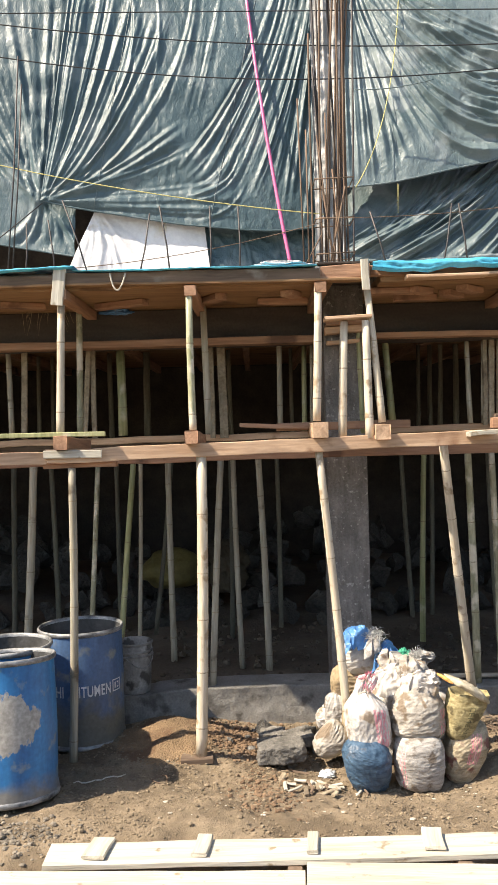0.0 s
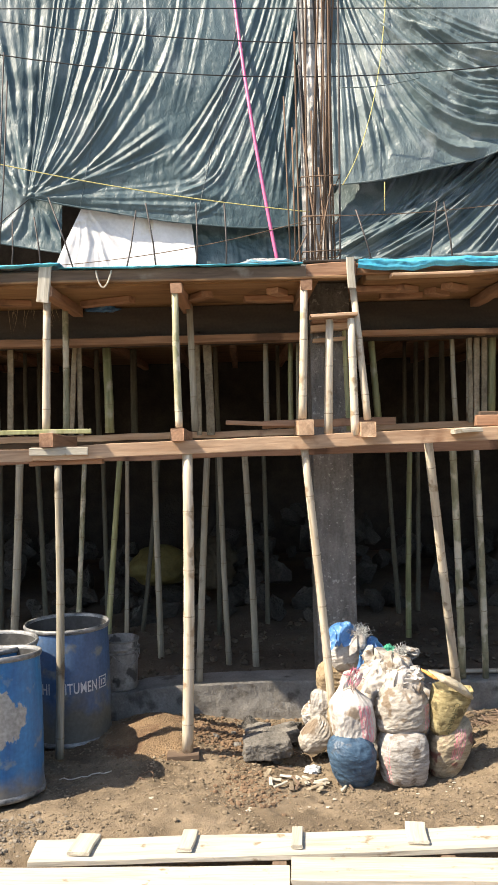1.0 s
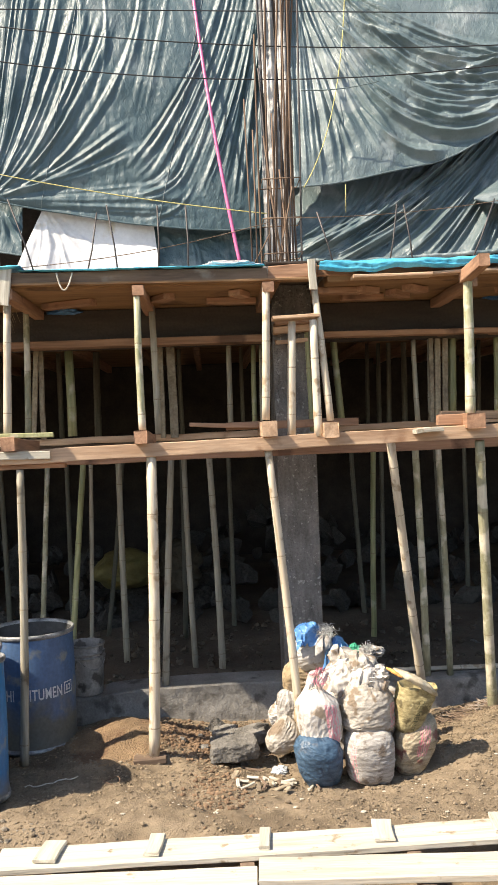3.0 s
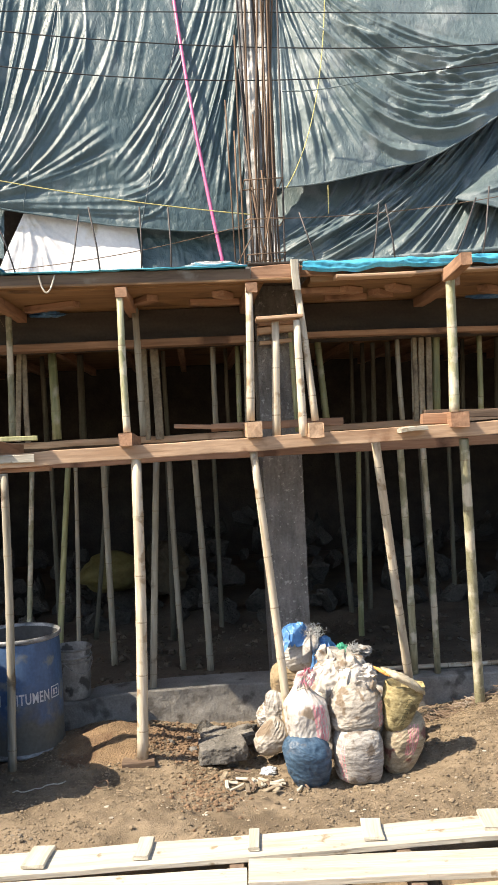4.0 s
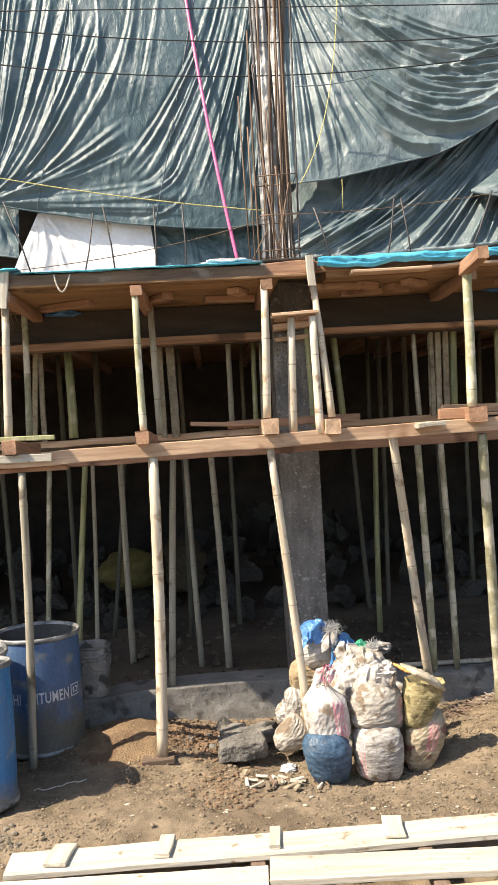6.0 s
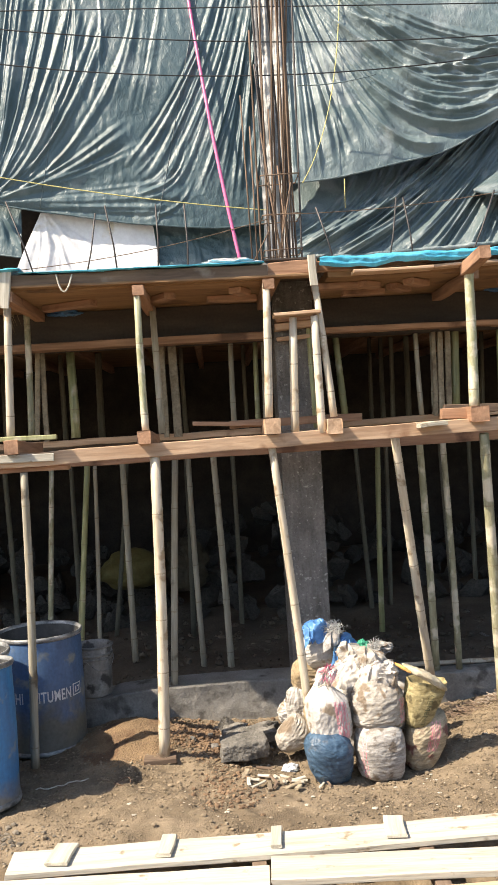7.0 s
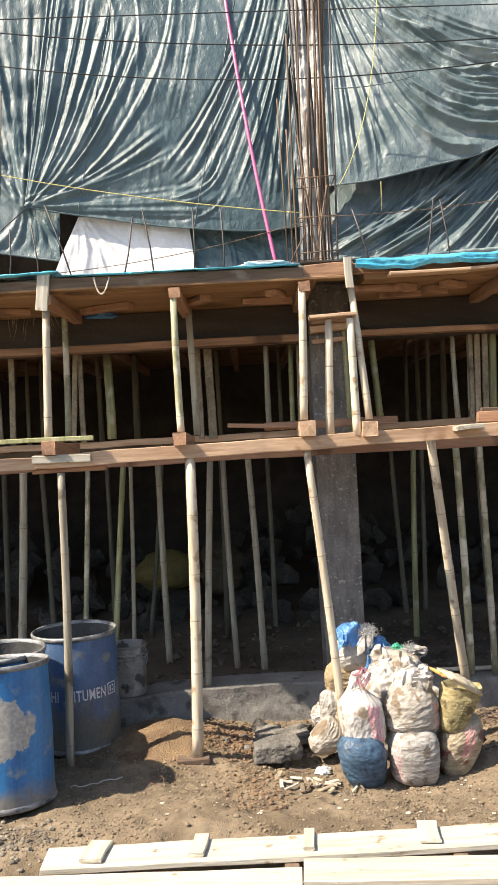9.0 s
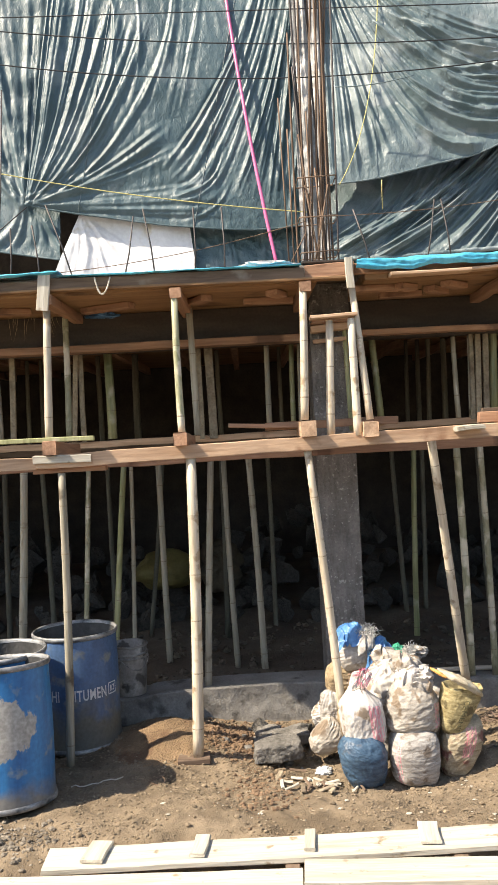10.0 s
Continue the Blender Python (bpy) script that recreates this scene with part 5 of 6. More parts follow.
def drum(place, r, h, material, label, lean=0.0, fill=0.12, back=0.0):
    base = thing("steel_drum", place, label, "drum", "open drums")
    base.rotation_euler = (radians(back), radians(lean), 0)
    prof = [(r * 0.985, 0.012), (r * 0.985, 0.04), (r * 0.97, 0.07), (r * 0.975, h * 0.2), (r * 0.98, h * 0.34), (r * 0.985, h * 0.5), (r * 0.98, h * 0.66), (r * 0.972, h * 0.8), (r * 0.965, h * 0.92), (r * 0.965, h - 0.012)]
    body = part("body", lathe(prof, 72, 0.012, place[0]), material, base)
    part("inside", lathe([(r * 0.94, h - 0.012), (r * 0.94, fill + 0.1), (r * 0.9, fill), (0.001, fill + 0.03)], 48), "drum_inside", base, "dusty grey inside of an open drum")
    part("rim", lathe([(r * 0.935, h - 0.016), (r * 0.945, h + 0.002), (r * 0.975, h + 0.008), (r * 1.0, h), (r * 1.003, h - 0.014), (r * 0.985, h - 0.026), (r * 0.955, h - 0.026)], 72), "rim_grey", base, "scuffed bare metal rim")
    part("bottom_rim", lathe([(r * 0.96, 0.0), (r * 1.005, 0.0), (r * 1.012, 0.012), (r * 1.0, 0.03), (r * 0.97, 0.035)], 72, 0.01), "rim_grey", base, "dusty bare bottom rim")
    return body


R1 = 0.291
d1 = drum((-1.462, 4.99, 0.1), R1, 0.8, "drum_scraped", "bright blue drum scraped to bare grey, open on soil", -1.5, back=-6)
d3 = drum((-1.607, 5.52, 0.03), R1, 0.83, "drum_blue", "blue drum with an open top behind another drum")
d2 = drum((-1.243, 6.1, 0.04), 0.302, 0.80, "drum_dusty", "dusty dark blue bitumen drum, open, against the plinth")


def on_drum(r, angle, z, narrow=1.0):
    return lambda x, y: Vector((r * math.sin(angle + narrow * x / r), -r * math.cos(angle + narrow * x / r), z + y))


text_mesh("BITUMEN", 0.105, on_drum(0.3005, radians(-1), 0.37, 0.6), "paint_white", "lettering", d2)
text_mesh("HI", 0.105, on_drum(0.3005, radians(-25), 0.37, 0.6), "paint_white", "lettering", d2)
bm = bmesh.new()
put = on_drum(0.3005, radians(55), 0.37)
for x0, x1, y0, y1 in ((0, 0.085, 0, 0.008), (0, 0.085, 0.075, 0.083), (0, 0.008, 0.008, 0.075), (0.077, 0.085, 0.008, 0.075), (0.02, 0.036, 0.02, 0.062), (0.045, 0.065, 0.02, 0.03), (0.045, 0.065, 0.052, 0.062), (0.057, 0.065, 0.03, 0.052)):
    n = 4
    lo = [bm.verts.new(put(x0 + (x1 - x0) * i / n, y0)) for i in range(n + 1)]
    hi = [bm.verts.new(put(x0 + (x1 - x0) * i / n, y1)) for i in range(n + 1)]
    for i in range(n):
        bm.faces.new((lo[i], lo[i + 1], hi[i + 1], hi[i]))
part("emblem", bm, "paint_white", d2, "white painted square emblem")


pail = thing("pail", (-0.935, 6.56, 0.226), "grey cement-caked plastic pail standing on the plinth", "pail")
part("body", lathe([(0.001, 0.0), (0.122, 0.0), (0.128, 0.01), (0.14, 0.26), (0.141, 0.3), (0.143, 0.385), (0.136, 0.385), (0.13, 0.2), (0.12, 0.03), (0.001, 0.03)], 40, 0.01), "pail", pail)
for z in (0.285, 0.315, 0.375):
    part("rim_band", lathe([(0.14, z - 0.008), (0.15, z - 0.006), (0.152, z + 0.004), (0.142, z + 0.01)], 40), "pail", pail)
part("bail_handle", tube_bm([(0.15 * math.sin(a), -0.15 * math.cos(a), 0.29 - 0.09 * math.sin((a + 0.3) * 1.6)) for a in np.linspace(-0.3, 1.66, 16)], 0.003, 5), "rim_grey", pail, "thin wire handle")

# ---- sacks ----
def crumple_bm(rx, ry, rz, seed, rough=0.35):
    """A crumpled, creased lump of cloth or plastic."""
    bm = bmesh.new()
    bmesh.ops.create_icosphere(bm, subdivisions=5, radius=1)
    for v in bm.verts:
        q = v.co + Vector((seed * 4.1, 0, seed))
        w = q + Vector((noise.noise(q * 1.1), noise.noise(q * 1.1 + Vector((3, 0, 0))), noise.noise(q * 1.1 + Vector((0, 3, 0))))) * 0.7
        k = 1 + 0.35 * noise.noise(q * 1.2) + rough * (0.5 - 1.6 * abs(noise.noise(w * 1.3)) ** 0.7) + rough * 0.55 * (0.5 - 1.6 * abs(noise.noise(w * 3.1)) ** 0.7) + 0.15 * rough * noise.noise(q * 9)
        v.co = Vector((v.co.x * rx * k, v.co.y * ry * k, v.co.z * rz * k))
    return bm


def sack(place, rx, h, material, label, ry=None, seed=0, lean=(0.0, 0.0), tied="", bulge=3.2, wrinkle=0.05, stripe=None, name="sack", tilt=0.0, foot=0.0, pleat=(1, 0, 0.2), head=0.0):
    """A filled woven sack: foot centre, half width, height; tied: '' sewn shut, 'neck' a bunched mouth, 'fray' a frayed one, 'open' a gaping one; pleat: the way its creases run."""
    ry = ry or rx * 0.85
    base = thing(name, place, label, "sack", "stacked sacks")
    base.rotation_euler = (0, radians(tilt), 0)
    rng = random.Random(seed)
    off = Vector((seed * 5.3, seed * 1.7, 0))
    neck_v, neck_r, mouth_r = (0.74, 0.42, 0.5) if tied == "neck" else (0.82, 0.38, 0.46)
    flop = rng.uniform(-0.5, 0.5)
    way = Vector(pleat).normalized()
    shoulder = 0.42 if tied == "neck" else 0.56

    def girth(v):
        if tied == "open":
            low = min(1.0, v / 0.22)
            k = (1 - (1 - low) ** 2.4) ** (1 / 2.4)
            return k * (1.0 if v < 0.86 else max(0.0, 1 - ((v - 0.86) / 0.14) ** 1.6))
        if not tied:
            return (1 - abs(2 * v - 1) ** bulge) ** (1 / bulge) if 0 < v < 1 else 0.0
        low = min(1.0, v / 0.2)
        k = (1 - (1 - low) ** 2.6) ** (1 / 2.6)
        s = max(0.0, min(1.0, (v - shoulder) / (neck_v - shoulder)))
        k *= 1 - (1 - neck_r) * s**1.7 * (1.35 - 0.35 * s)
        if v > neck_v:
            w = (v - neck_v) / (1 - neck_v)
            k = neck_r + (mouth_r - neck_r) * min(1.0, 1.6 * w)
            k *= (1 - max(0.0, (w - 0.8) / 0.2) ** 2) ** 0.5 if w < 1 else 0.0
        return k

    def surface(a, v):
        k = girth(v) * (1 - foot * max(0.0, 1 - v / 0.62))
        c, s = math.cos(a), math.sin(a)
        e = (abs(c) ** 2.7 + abs(s) ** 2.7) ** (-1 / 2.7)
        k *= 1 - head * max(0.0, (v - 0.45) / 0.55)
        q = Vector((c, s, v * h / rx)) + off
        big = noise.noise(q * 1.2)
        up = max(0.0, (v - 0.4) / 0.6)
        zz = v * h
        warp = 0.5 * noise.noise(q * 1.6)
        # sharp creases drawn out along the pleat, gathers towards the mouth
        ridge = lambda n, sharp=0.7: 0.5 - 1.7 * abs(n) ** sharp
        p = Vector((rx * c * e, ry * s * e, zz)) * 10 + off
        p -= way * (0.62 * p.dot(way))
        p += noise.noise_vector(p * 0.7) * 0.55
        sharp = lambda n: max(-0.5, 1 - 4.0 * abs(n))
        gather = ridge(noise.noise(Vector((c * 3.2 + off.x + warp + zz * 2, s * 3.2, zz * 4 + off.y))), 0.8) + 0.2 * ridge(noise.noise(Vector((c * 7 + off.x, s * 7 + warp, zz * 9))), 0.8)
        crease = (0.003 * sharp(noise.noise(p * 1.3)) + 0.003 * sharp(noise.noise(p * 3.1 + off)) + 0.002 * sharp(noise.noise(p * 6.7)) + 0.0011 * sharp(noise.noise(p * 14)) + (0.014 if tied == "fray" else 0.008 if tied == "neck" else 0.004) * up**1.3 * gather) * wrinkle / 0.05
        f = e * k * (1 + (0.07 + 0.3 * (v > neck_v and tied in ("neck", "fray"))) * big) + min(1.0, 2 * k) * crease / rx
        z = h * v + h * (0.05 * noise.noise(q * 1.1 + Vector((7, 0, 0))) if v > 0.5 else 0) - 0.03 * h * c * max(0.0, 1 - 3 * v) * big * 4
        if tied == "open" and v > 0.86:
            z = h * 0.86 + 0.03 * h * math.sin(math.pi * min(1.0, (v - 0.86) / 0.05)) - 0.22 * h * ((v - 0.86) / 0.14) + (0.02 * big)
        if tied in ("neck", "fray") and v > neck_v:
            z += 0.1 * h * (v - neck_v) / (1 - neck_v) * (noise.noise((c * 1.7 + off.x, s * 1.7, 3)) + 0.5 * noise.noise((c * 4 + off.x, s * 4, 5)))
        limp = max(0.0, (v - neck_v) / (1 - neck_v)) if tied in ("neck", "fray") else 0.0
        bend_x, sag_y = flop * rx * limp, 0.25 * ry * limp
        return Vector((rx * f * c + lean[0] * v * h + bend_x, ry * f * s + lean[1] * v * h + sag_y, z))

    seg, rows = (168, 110) if place[1] < 5.4 else (110, 72)
    bm = bmesh.new()
    vs = [0.0005 + (0.999) * (0.5 - 0.5 * math.cos(math.pi * j / rows)) for j in range(rows + 1)]
    ring_grid(bm, [[surface(2 * math.pi * i / seg, v) for i in range(seg)] for v in vs])
    if stripe:
        bm.faces.ensure_lookup_table()
        for j in range(rows):
            for i in range(seg):
                a = math.degrees(2 * math.pi * (i + 0.5) / seg) - 360
                if stripe[0] < a < stripe[1] and stripe[2] < vs[j] < stripe[3] and i % 5 in stripe[4] and noise.noise((i * 0.7, j * 0.35, seed)) > -0.28:
                    bm.faces[j * seg + i].material_index = 1
    bmesh.ops.recalc_face_normals(bm, faces=bm.faces)
    body = part("sack_body", bm, [material, "print_red"], base)
    if tied in ("neck", "fray"):
        cx, cy = lean[0] * neck_v * h, lean[1] * neck_v * h
        ring = [surface(2 * math.pi * i / 40, neck_v) for i in range(41)]
        part("tie_cord", tube_bm([Vector((cx, cy, 0)) + (p - Vector((cx, cy, 0))) * 1.0 for p in ring], 0.005, 5), "rope_pale", base)
        if tied == "fray":
            bm = bmesh.new()
            top = surface(0, 0.97).lerp(surface(math.pi, 0.97), 0.5)
            for _ in range(260):
                a, b = rng.uniform(0, 6.28), rng.uniform(0.1, 1.9)
                d = Vector((math.cos(a) * math.sin(b), math.sin(a) * math.sin(b), math.cos(b) * 0.8))
                p0 = top + d * rx * 0.25 - Vector((0, 0, 0.02))
                p1 = p0 + d * rx * rng.uniform(0.2, 0.55) + Vector((rng.uniform(-1, 1), rng.uniform(-1, 1), rng.uniform(-1.6, 0.2))) * 0.03
                side = d.cross(Vector((0.3, 0.2, 1))).normalized() * 0.0022
                m = p0.lerp(p1, 0.5) + Vector((0, 0, 0.012))
                q = [bm.verts.new(p) for p in (p0 - side, p0 + side, m + side, m - side, p1)]
                bm.faces.new(q[:4])
                bm.faces.new((q[3], q[2], q[4]))
            part("frayed_threads", bm, "fray", base, "frayed white and red threads")
    return body, surface


sack((0.675, 5.115, 0.0), 0.148, 0.34, "sack_blue", "muddy blue woven sack at the bottom of the stack", seed=1, wrinkle=0.042, lean=(-0.1, 0), bulge=2.7, foot=0.26, pleat=(1, 0, -0.45))
sack((0.69, 5.165, 0.262), 0.132, 0.41, "sack_clean", "white woven sack with a red print, tied and frayed", seed=2, tied="fray", lean=(-0.13, 0.0), stripe=(-74, -40, 0.06, 0.6, (0, 2, 3, 4)), wrinkle=0.04, pleat=(0.4, 0, 1))
sack((0.972, 5.140, 0.0), 0.15, 0.345, "sack_grey", "dusty grey striped woven sack on the soil", seed=3, wrinkle=0.034, foot=0.08, bulge=3.4, stripe=(-140, -124, 0.1, 0.9, (0, 3)), pleat=(1, 0, -0.15))
sack((0.988, 5.210, 0.285), 0.166, 0.46, "sack_white", "large dirty white sack with a crumpled open top", seed=4, tied="neck", wrinkle=0.06, stripe=(-50, -30, 0.12, 0.45, (0, 2)), pleat=(1, 0, 0.35))
sack((1.225, 5.200, 0.0), 0.128, 0.39, "sack_beige", "beige woven sack with faded reddish print", seed=5, wrinkle=0.038, lean=(0.2, 0), bulge=3.0, foot=0.28, stripe=(-95, -60, 0.4, 0.85, (0, 2, 3)), pleat=(1, 0, 0.7))
yellow, skin = sack((1.205, 5.160, 0.285), 0.118, 0.35, "sack_yellow", "yellow cement sack with a gaping mouth on the stack", seed=6, wrinkle=0.016, lean=(0.2, 0), foot=0.42, tied="open", tilt=5, pleat=(0.2, 0, 1))
sack((0.845, 5.440, 0.27), 0.165, 0.46, "sack_white", "white woven sack folded over on the stack", seed=7, tied="neck", wrinkle=0.07, lean=(0.1, 0), pleat=(1, 0, 0.8))
sack((0.706, 5.750, 0.54), 0.118, 0.24, "sack_clean", "small white sack under a blue plastic bag", seed=8, wrinkle=0.06, bulge=2.2)
sack((0.645, 5.800, 0.338), 0.125, 0.255, "sack_clay", "earth-filled tan sack leaning on the column", seed=9, wrinkle=0.07, bulge=2.8)
sack((0.45, 5.780, 0.16), 0.07, 0.19, "sack_clean", "small pinkish plastic sack at the pile's foot", seed=10, wrinkle=0.07, bulge=2.2, tilt=18, head=0.3)
sack((0.545, 5.740, 0.115), 0.085, 0.3, "sack_grey", "grey plastic sack sagging at the pile's foot", seed=16, wrinkle=0.09, bulge=2.8, pleat=(0.1, 0, 1))
sack((0.462, 5.640, 0.02), 0.11, 0.25, "sack_white", "pale sack lying at the pile's foot", seed=11, wrinkle=0.06, bulge=2.3, lean=(0.22, 0), head=0.4, pleat=(0.5, 0, 1))
sack((0.882, 5.550, 0.029), 0.173, 0.333, "sack_grey", "grey sack filling the middle of the stack", seed=12)
sack((1.125, 5.550, 0.115), 0.147, 0.351, "sack_white", "dirty white sack at the back of the stack", seed=13)
sack((0.720, 5.720, -0.032), 0.160, 0.419, "sack_clay", "tan sack at the back of the stack", seed=14)
sack((1.31, 5.600, -0.059), 0.130, 0.262, "sack_clay", "tan sack behind the yellow cement sack", seed=15)


def on_sack(surf, a0, v0, rx, h):
    """Letters running downwards on a sack."""
    def put(x, y):
        p = surf(a0 + y / rx, v0 - x / h)
        q = surf(a0 + y / rx, 0.5)
        return p + Vector((q.x, q.y, 0)).normalized() * 0.011
    return put


text_mesh("CEMENT", 0.05, on_sack(lambda a, v: skin(a, min(0.84, max(0.02, v))), radians(-92), 0.7, 0.13, 0.34), "print_dark", "lettering", yellow, 0.0)


def crumple(name, place, rx, ry, rz, material, label, category, seed, rough=0.35):
    return tagged(link(name, crumple_bm(rx, ry, rz, seed, rough), material, at=Matrix.Translation(place)), label, category)


def fold_strip(name, points, width, material, label, seed):
    """A bunched strip of cloth along a line, creased lengthwise."""
    pts = [Vector(p) for p in points]
    bm, n, k = bmesh.new(), 40, 18
    loops = []
    for i in range(n + 1):
        u = i / n * (len(pts) - 1)
        j = min(int(u), len(pts) - 2)
        c = pts[j].lerp(pts[j + 1], u - j)
        w = width * (0.35 + 0.65 * math.sin(math.pi * (0.12 + 0.8 * i / n)))
        loops.append([c + Vector((0.1, math.cos(t), 0.75 * math.sin(t))) * w * (1 + 0.5 * (0.5 - 1.7 * abs(noise.noise((math.cos(t) * 2.2 + seed, math.sin(t) * 2.2, i * 0.07)))) + 0.25 * noise.noise((t * 2, i * 0.3, seed))) for t in [2 * math.pi * m / k for m in range(k)]])
    vs = ring_grid(bm, loops)
    bm.faces.new(vs[0][::-1])
    bm.faces.new(vs[-1])
    bmesh.ops.recalc_face_normals(bm, faces=bm.faces)
    return tagged(link(name, bm, material), label, "cloth")


fold_strip("sack_tie", [(1.09, 5.12, 0.705), (1.13, 5.06, 0.69), (1.165, 5.04, 0.668)], 0.016, "tie_orange", "orange cord tying the yellow sack's mouth", 5)


def drape(name, place, w, d, curve, material, label, category, seed, tilt=(0, 0, 0)):
    """A loose creased sheet lying over a lump."""
    n, verts = 60, []
    for j in range(n + 1):
        for i in range(n + 1):
            u, v = i / n - 0.5, j / n - 0.5
            q = Vector((u * 2.2 + seed * 2.7, v * 2.2, seed))
            t = q + Vector((noise.noise(q), noise.noise(q + Vector((4, 0, 0))), 0)) * 0.8
            r = 1 + 0.3 * noise.noise(q * 0.9)
            c = 0.5 - 1.8 * abs(noise.noise(Vector((t.x * 1.2, t.y * 1.8, seed)))) ** 0.8 + 0.25 * (0.5 - 1.8 * abs(noise.noise(t * 2.7)) ** 0.8)
            verts.append((u * w * r, v * d * r, -curve * 3.2 * (u * u + v * v) ** 0.9 + 0.035 * c))
    me = bpy.data.meshes.new(name)
    k = n + 1
    me.from_pydata(verts, [], [(j * k + i, j * k + i + 1, (j + 1) * k + i + 1, (j + 1) * k + i) for j in range(n) for i in range(n)])
    me.materials.append(M[material])
    me.shade_smooth()
    ob = tagged(new(name, me), label, category)
    ob.matrix_basis = Matrix.Translation(place) @ Euler([radians(a) for a in tilt]).to_matrix().to_4x4()


fold_strip("folded_cloth", [(1.13, 5.1, 0.69), (1.2, 5.05, 0.668), (1.28, 5.04, 0.625), (1.345, 5.06, 0.575), (1.39, 5.1, 0.535)], 0.036, "sack_mouth", "pale folded-over mouth of the yellow cement sack", 6)
drape("sack_flap", (1.0, 5.15, 0.7), 0.2, 0.22, 0.09, "sack_clean", "loose pale cloth folded over a sack's mouth", "cloth", 7, (58, 6, 14))
drape("sack_flap", (0.85, 5.3, 0.65), 0.26, 0.26, 0.09, "sack_clean", "loose pale cloth folded over a sack's mouth", "cloth", 8, (55, -24, -10))
drape("sack_flap", (1.08, 5.12, 0.66), 0.14, 0.16, 0.06, "sack_clean", "loose pale cloth folded over a sack's mouth", "cloth", 12, (62, 18, 20))
drape("plastic_bag", (0.717, 5.7, 0.86), 0.24, 0.22, 0.09, "plastic_blue", "crumpled shiny blue plastic bag on the sacks", "plastic bag", 1, (18, 8, 10))
drape("plastic_bag", (0.861, 5.58, 0.743), 0.15, 0.24, 0.1, "plastic_blue", "crumpled blue plastic bag hanging between sacks", "plastic bag", 2, (38, 12, -20))
drape("plastic_bag", (0.812, 5.64, 0.812), 0.14, 0.16, 0.08, "sack_grey", "torn pale netting caught on the blue bag", "plastic bag", 3, (25, 20, 30))
crumple("plastic_bag", (0.982, 5.6, 0.697), 0.04, 0.05, 0.035, "green_bit", "small torn green plastic bag on the sacks", "plastic bag", 3, 0.5)
crumple("plastic_bag", (1.079, 5.55, 0.689), 0.07, 0.06, 0.04, "sack_grey", "torn grey plastic stuffed between sacks", "plastic bag", 4, 0.6)
def netting(place, r, n, seed, material, label):
    """A tangle of torn threads."""
    rng, bm = random.Random(seed), bmesh.new()
    for _ in range(n):
        a, b = rng.uniform(0, 6.28), rng.uniform(0, 1.5)
        p = Vector((math.cos(a) * math.sin(b), math.sin(a) * math.sin(b), math.cos(b) * 0.7)) * r * rng.uniform(0.2, 0.9)
        d = Vector((rng.uniform(-1, 1), rng.uniform(-1, 1), rng.uniform(-0.6, 1))) * r * 0.5
        m = p + d * 0.5 + Vector((rng.uniform(-1, 1), rng.uniform(-1, 1), rng.uniform(-1, 1))) * r * 0.25
        w = d.cross(Vector((0.2, 1, 0.3))).normalized() * 0.0016
        v = [bm.verts.new(k) for k in (p - w, p + w, m + w, m - w, p + d)]
        bm.faces.new(v[:4])
        bm.faces.new((v[3], v[2], v[4]))
    tagged(link("torn_netting", bm, material, smooth=False, at=Matrix.Translation(place)), label, "netting")


netting((0.80, 5.64, 0.80), 0.09, 240, 3, "fray_grey", "tangle of torn grey netting threads on the sacks")
netting((1.05, 5.52, 0.70), 0.07, 200, 4, "fray_grey", "tangle of torn grey netting threads on the sacks")
crumple("wrapper", (0.43, 5.36, 0.02), 0.05, 0.05, 0.018, "paint_white", "crumpled white and blue paper wrapper on soil", "wrapper", 5, 0.5)

crumple("plastic_scrap", (-0.976, 6.44, 3.121), 0.12, 0.05, 0.02, "plastic_blue", "blue plastic scrap squeezed over the beam formwork", "plastic scrap", 8, 0.4)
crumple("plastic_scrap", (2.39, 6.44, 3.136), 0.16, 0.05, 0.02, "plastic_blue", "blue plastic scrap squeezed over the beam formwork", "plastic scrap", 9, 0.4)

crumple("plastic_scrap", (0.27, 5.62, 3.278), 0.17, 0.1, 0.022, "cloth_white", "crumpled white plastic scrap on the slab edge", "plastic scrap", 10, 0.45)
crumple("plastic_scrap", (-1.46, 5.6, 3.275), 0.09, 0.07, 0.014, "cloth_white", "crumpled white plastic scrap on the slab edge", "plastic scrap", 11, 0.45)

# ---- planks by the road ----
PLANK = "pale new pine plank lying along the road edge"
p1 = board("plank", (-1.03, 4.105, 0.16), (1.75, 4.095, 0.165), 0.215, 0.03, "pine", PLANK, "plank", "road-edge planks")
board("plank", (0.21, 3.855, 0.165), (1.9, 3.725, 0.17), 0.205, 0.035, "pine", PLANK, "plank", "road-edge planks")
board("plank", (-1.9, 3.9, 0.155), (0.2, 3.8, 0.16), 0.2, 0.03, "pine", PLANK, "plank", "road-edge planks")
board("plank", (0.3, 3.6, 0.12), (1.35, 3.58, 0.13), 0.12, 0.05, "sawn", "rough timber offcut lying beside the planks", "plank")
for x, w in ((-0.784, 0.11), (-0.28, 0.075), (0.256, 0.055), (0.84, 0.1), (1.445, 0.11)):
    board("plank_cleat", (x + 0.012, 4.23, 0.188), (x - 0.012, 4.03, 0.188), w, 0.018, "pine", "short pale cleat nailed across a plank", "cleat", "plank cleats")
for x in (-0.8, 0.15, 0.95, 1.6):
    board("plank_bearer", (x, 3.5, 0.115), (x + 0.02, 4.2, 0.118), 0.07, 0.055, "old_wood", "dark timber bearer under the planks", "bearer", "plank bearers")

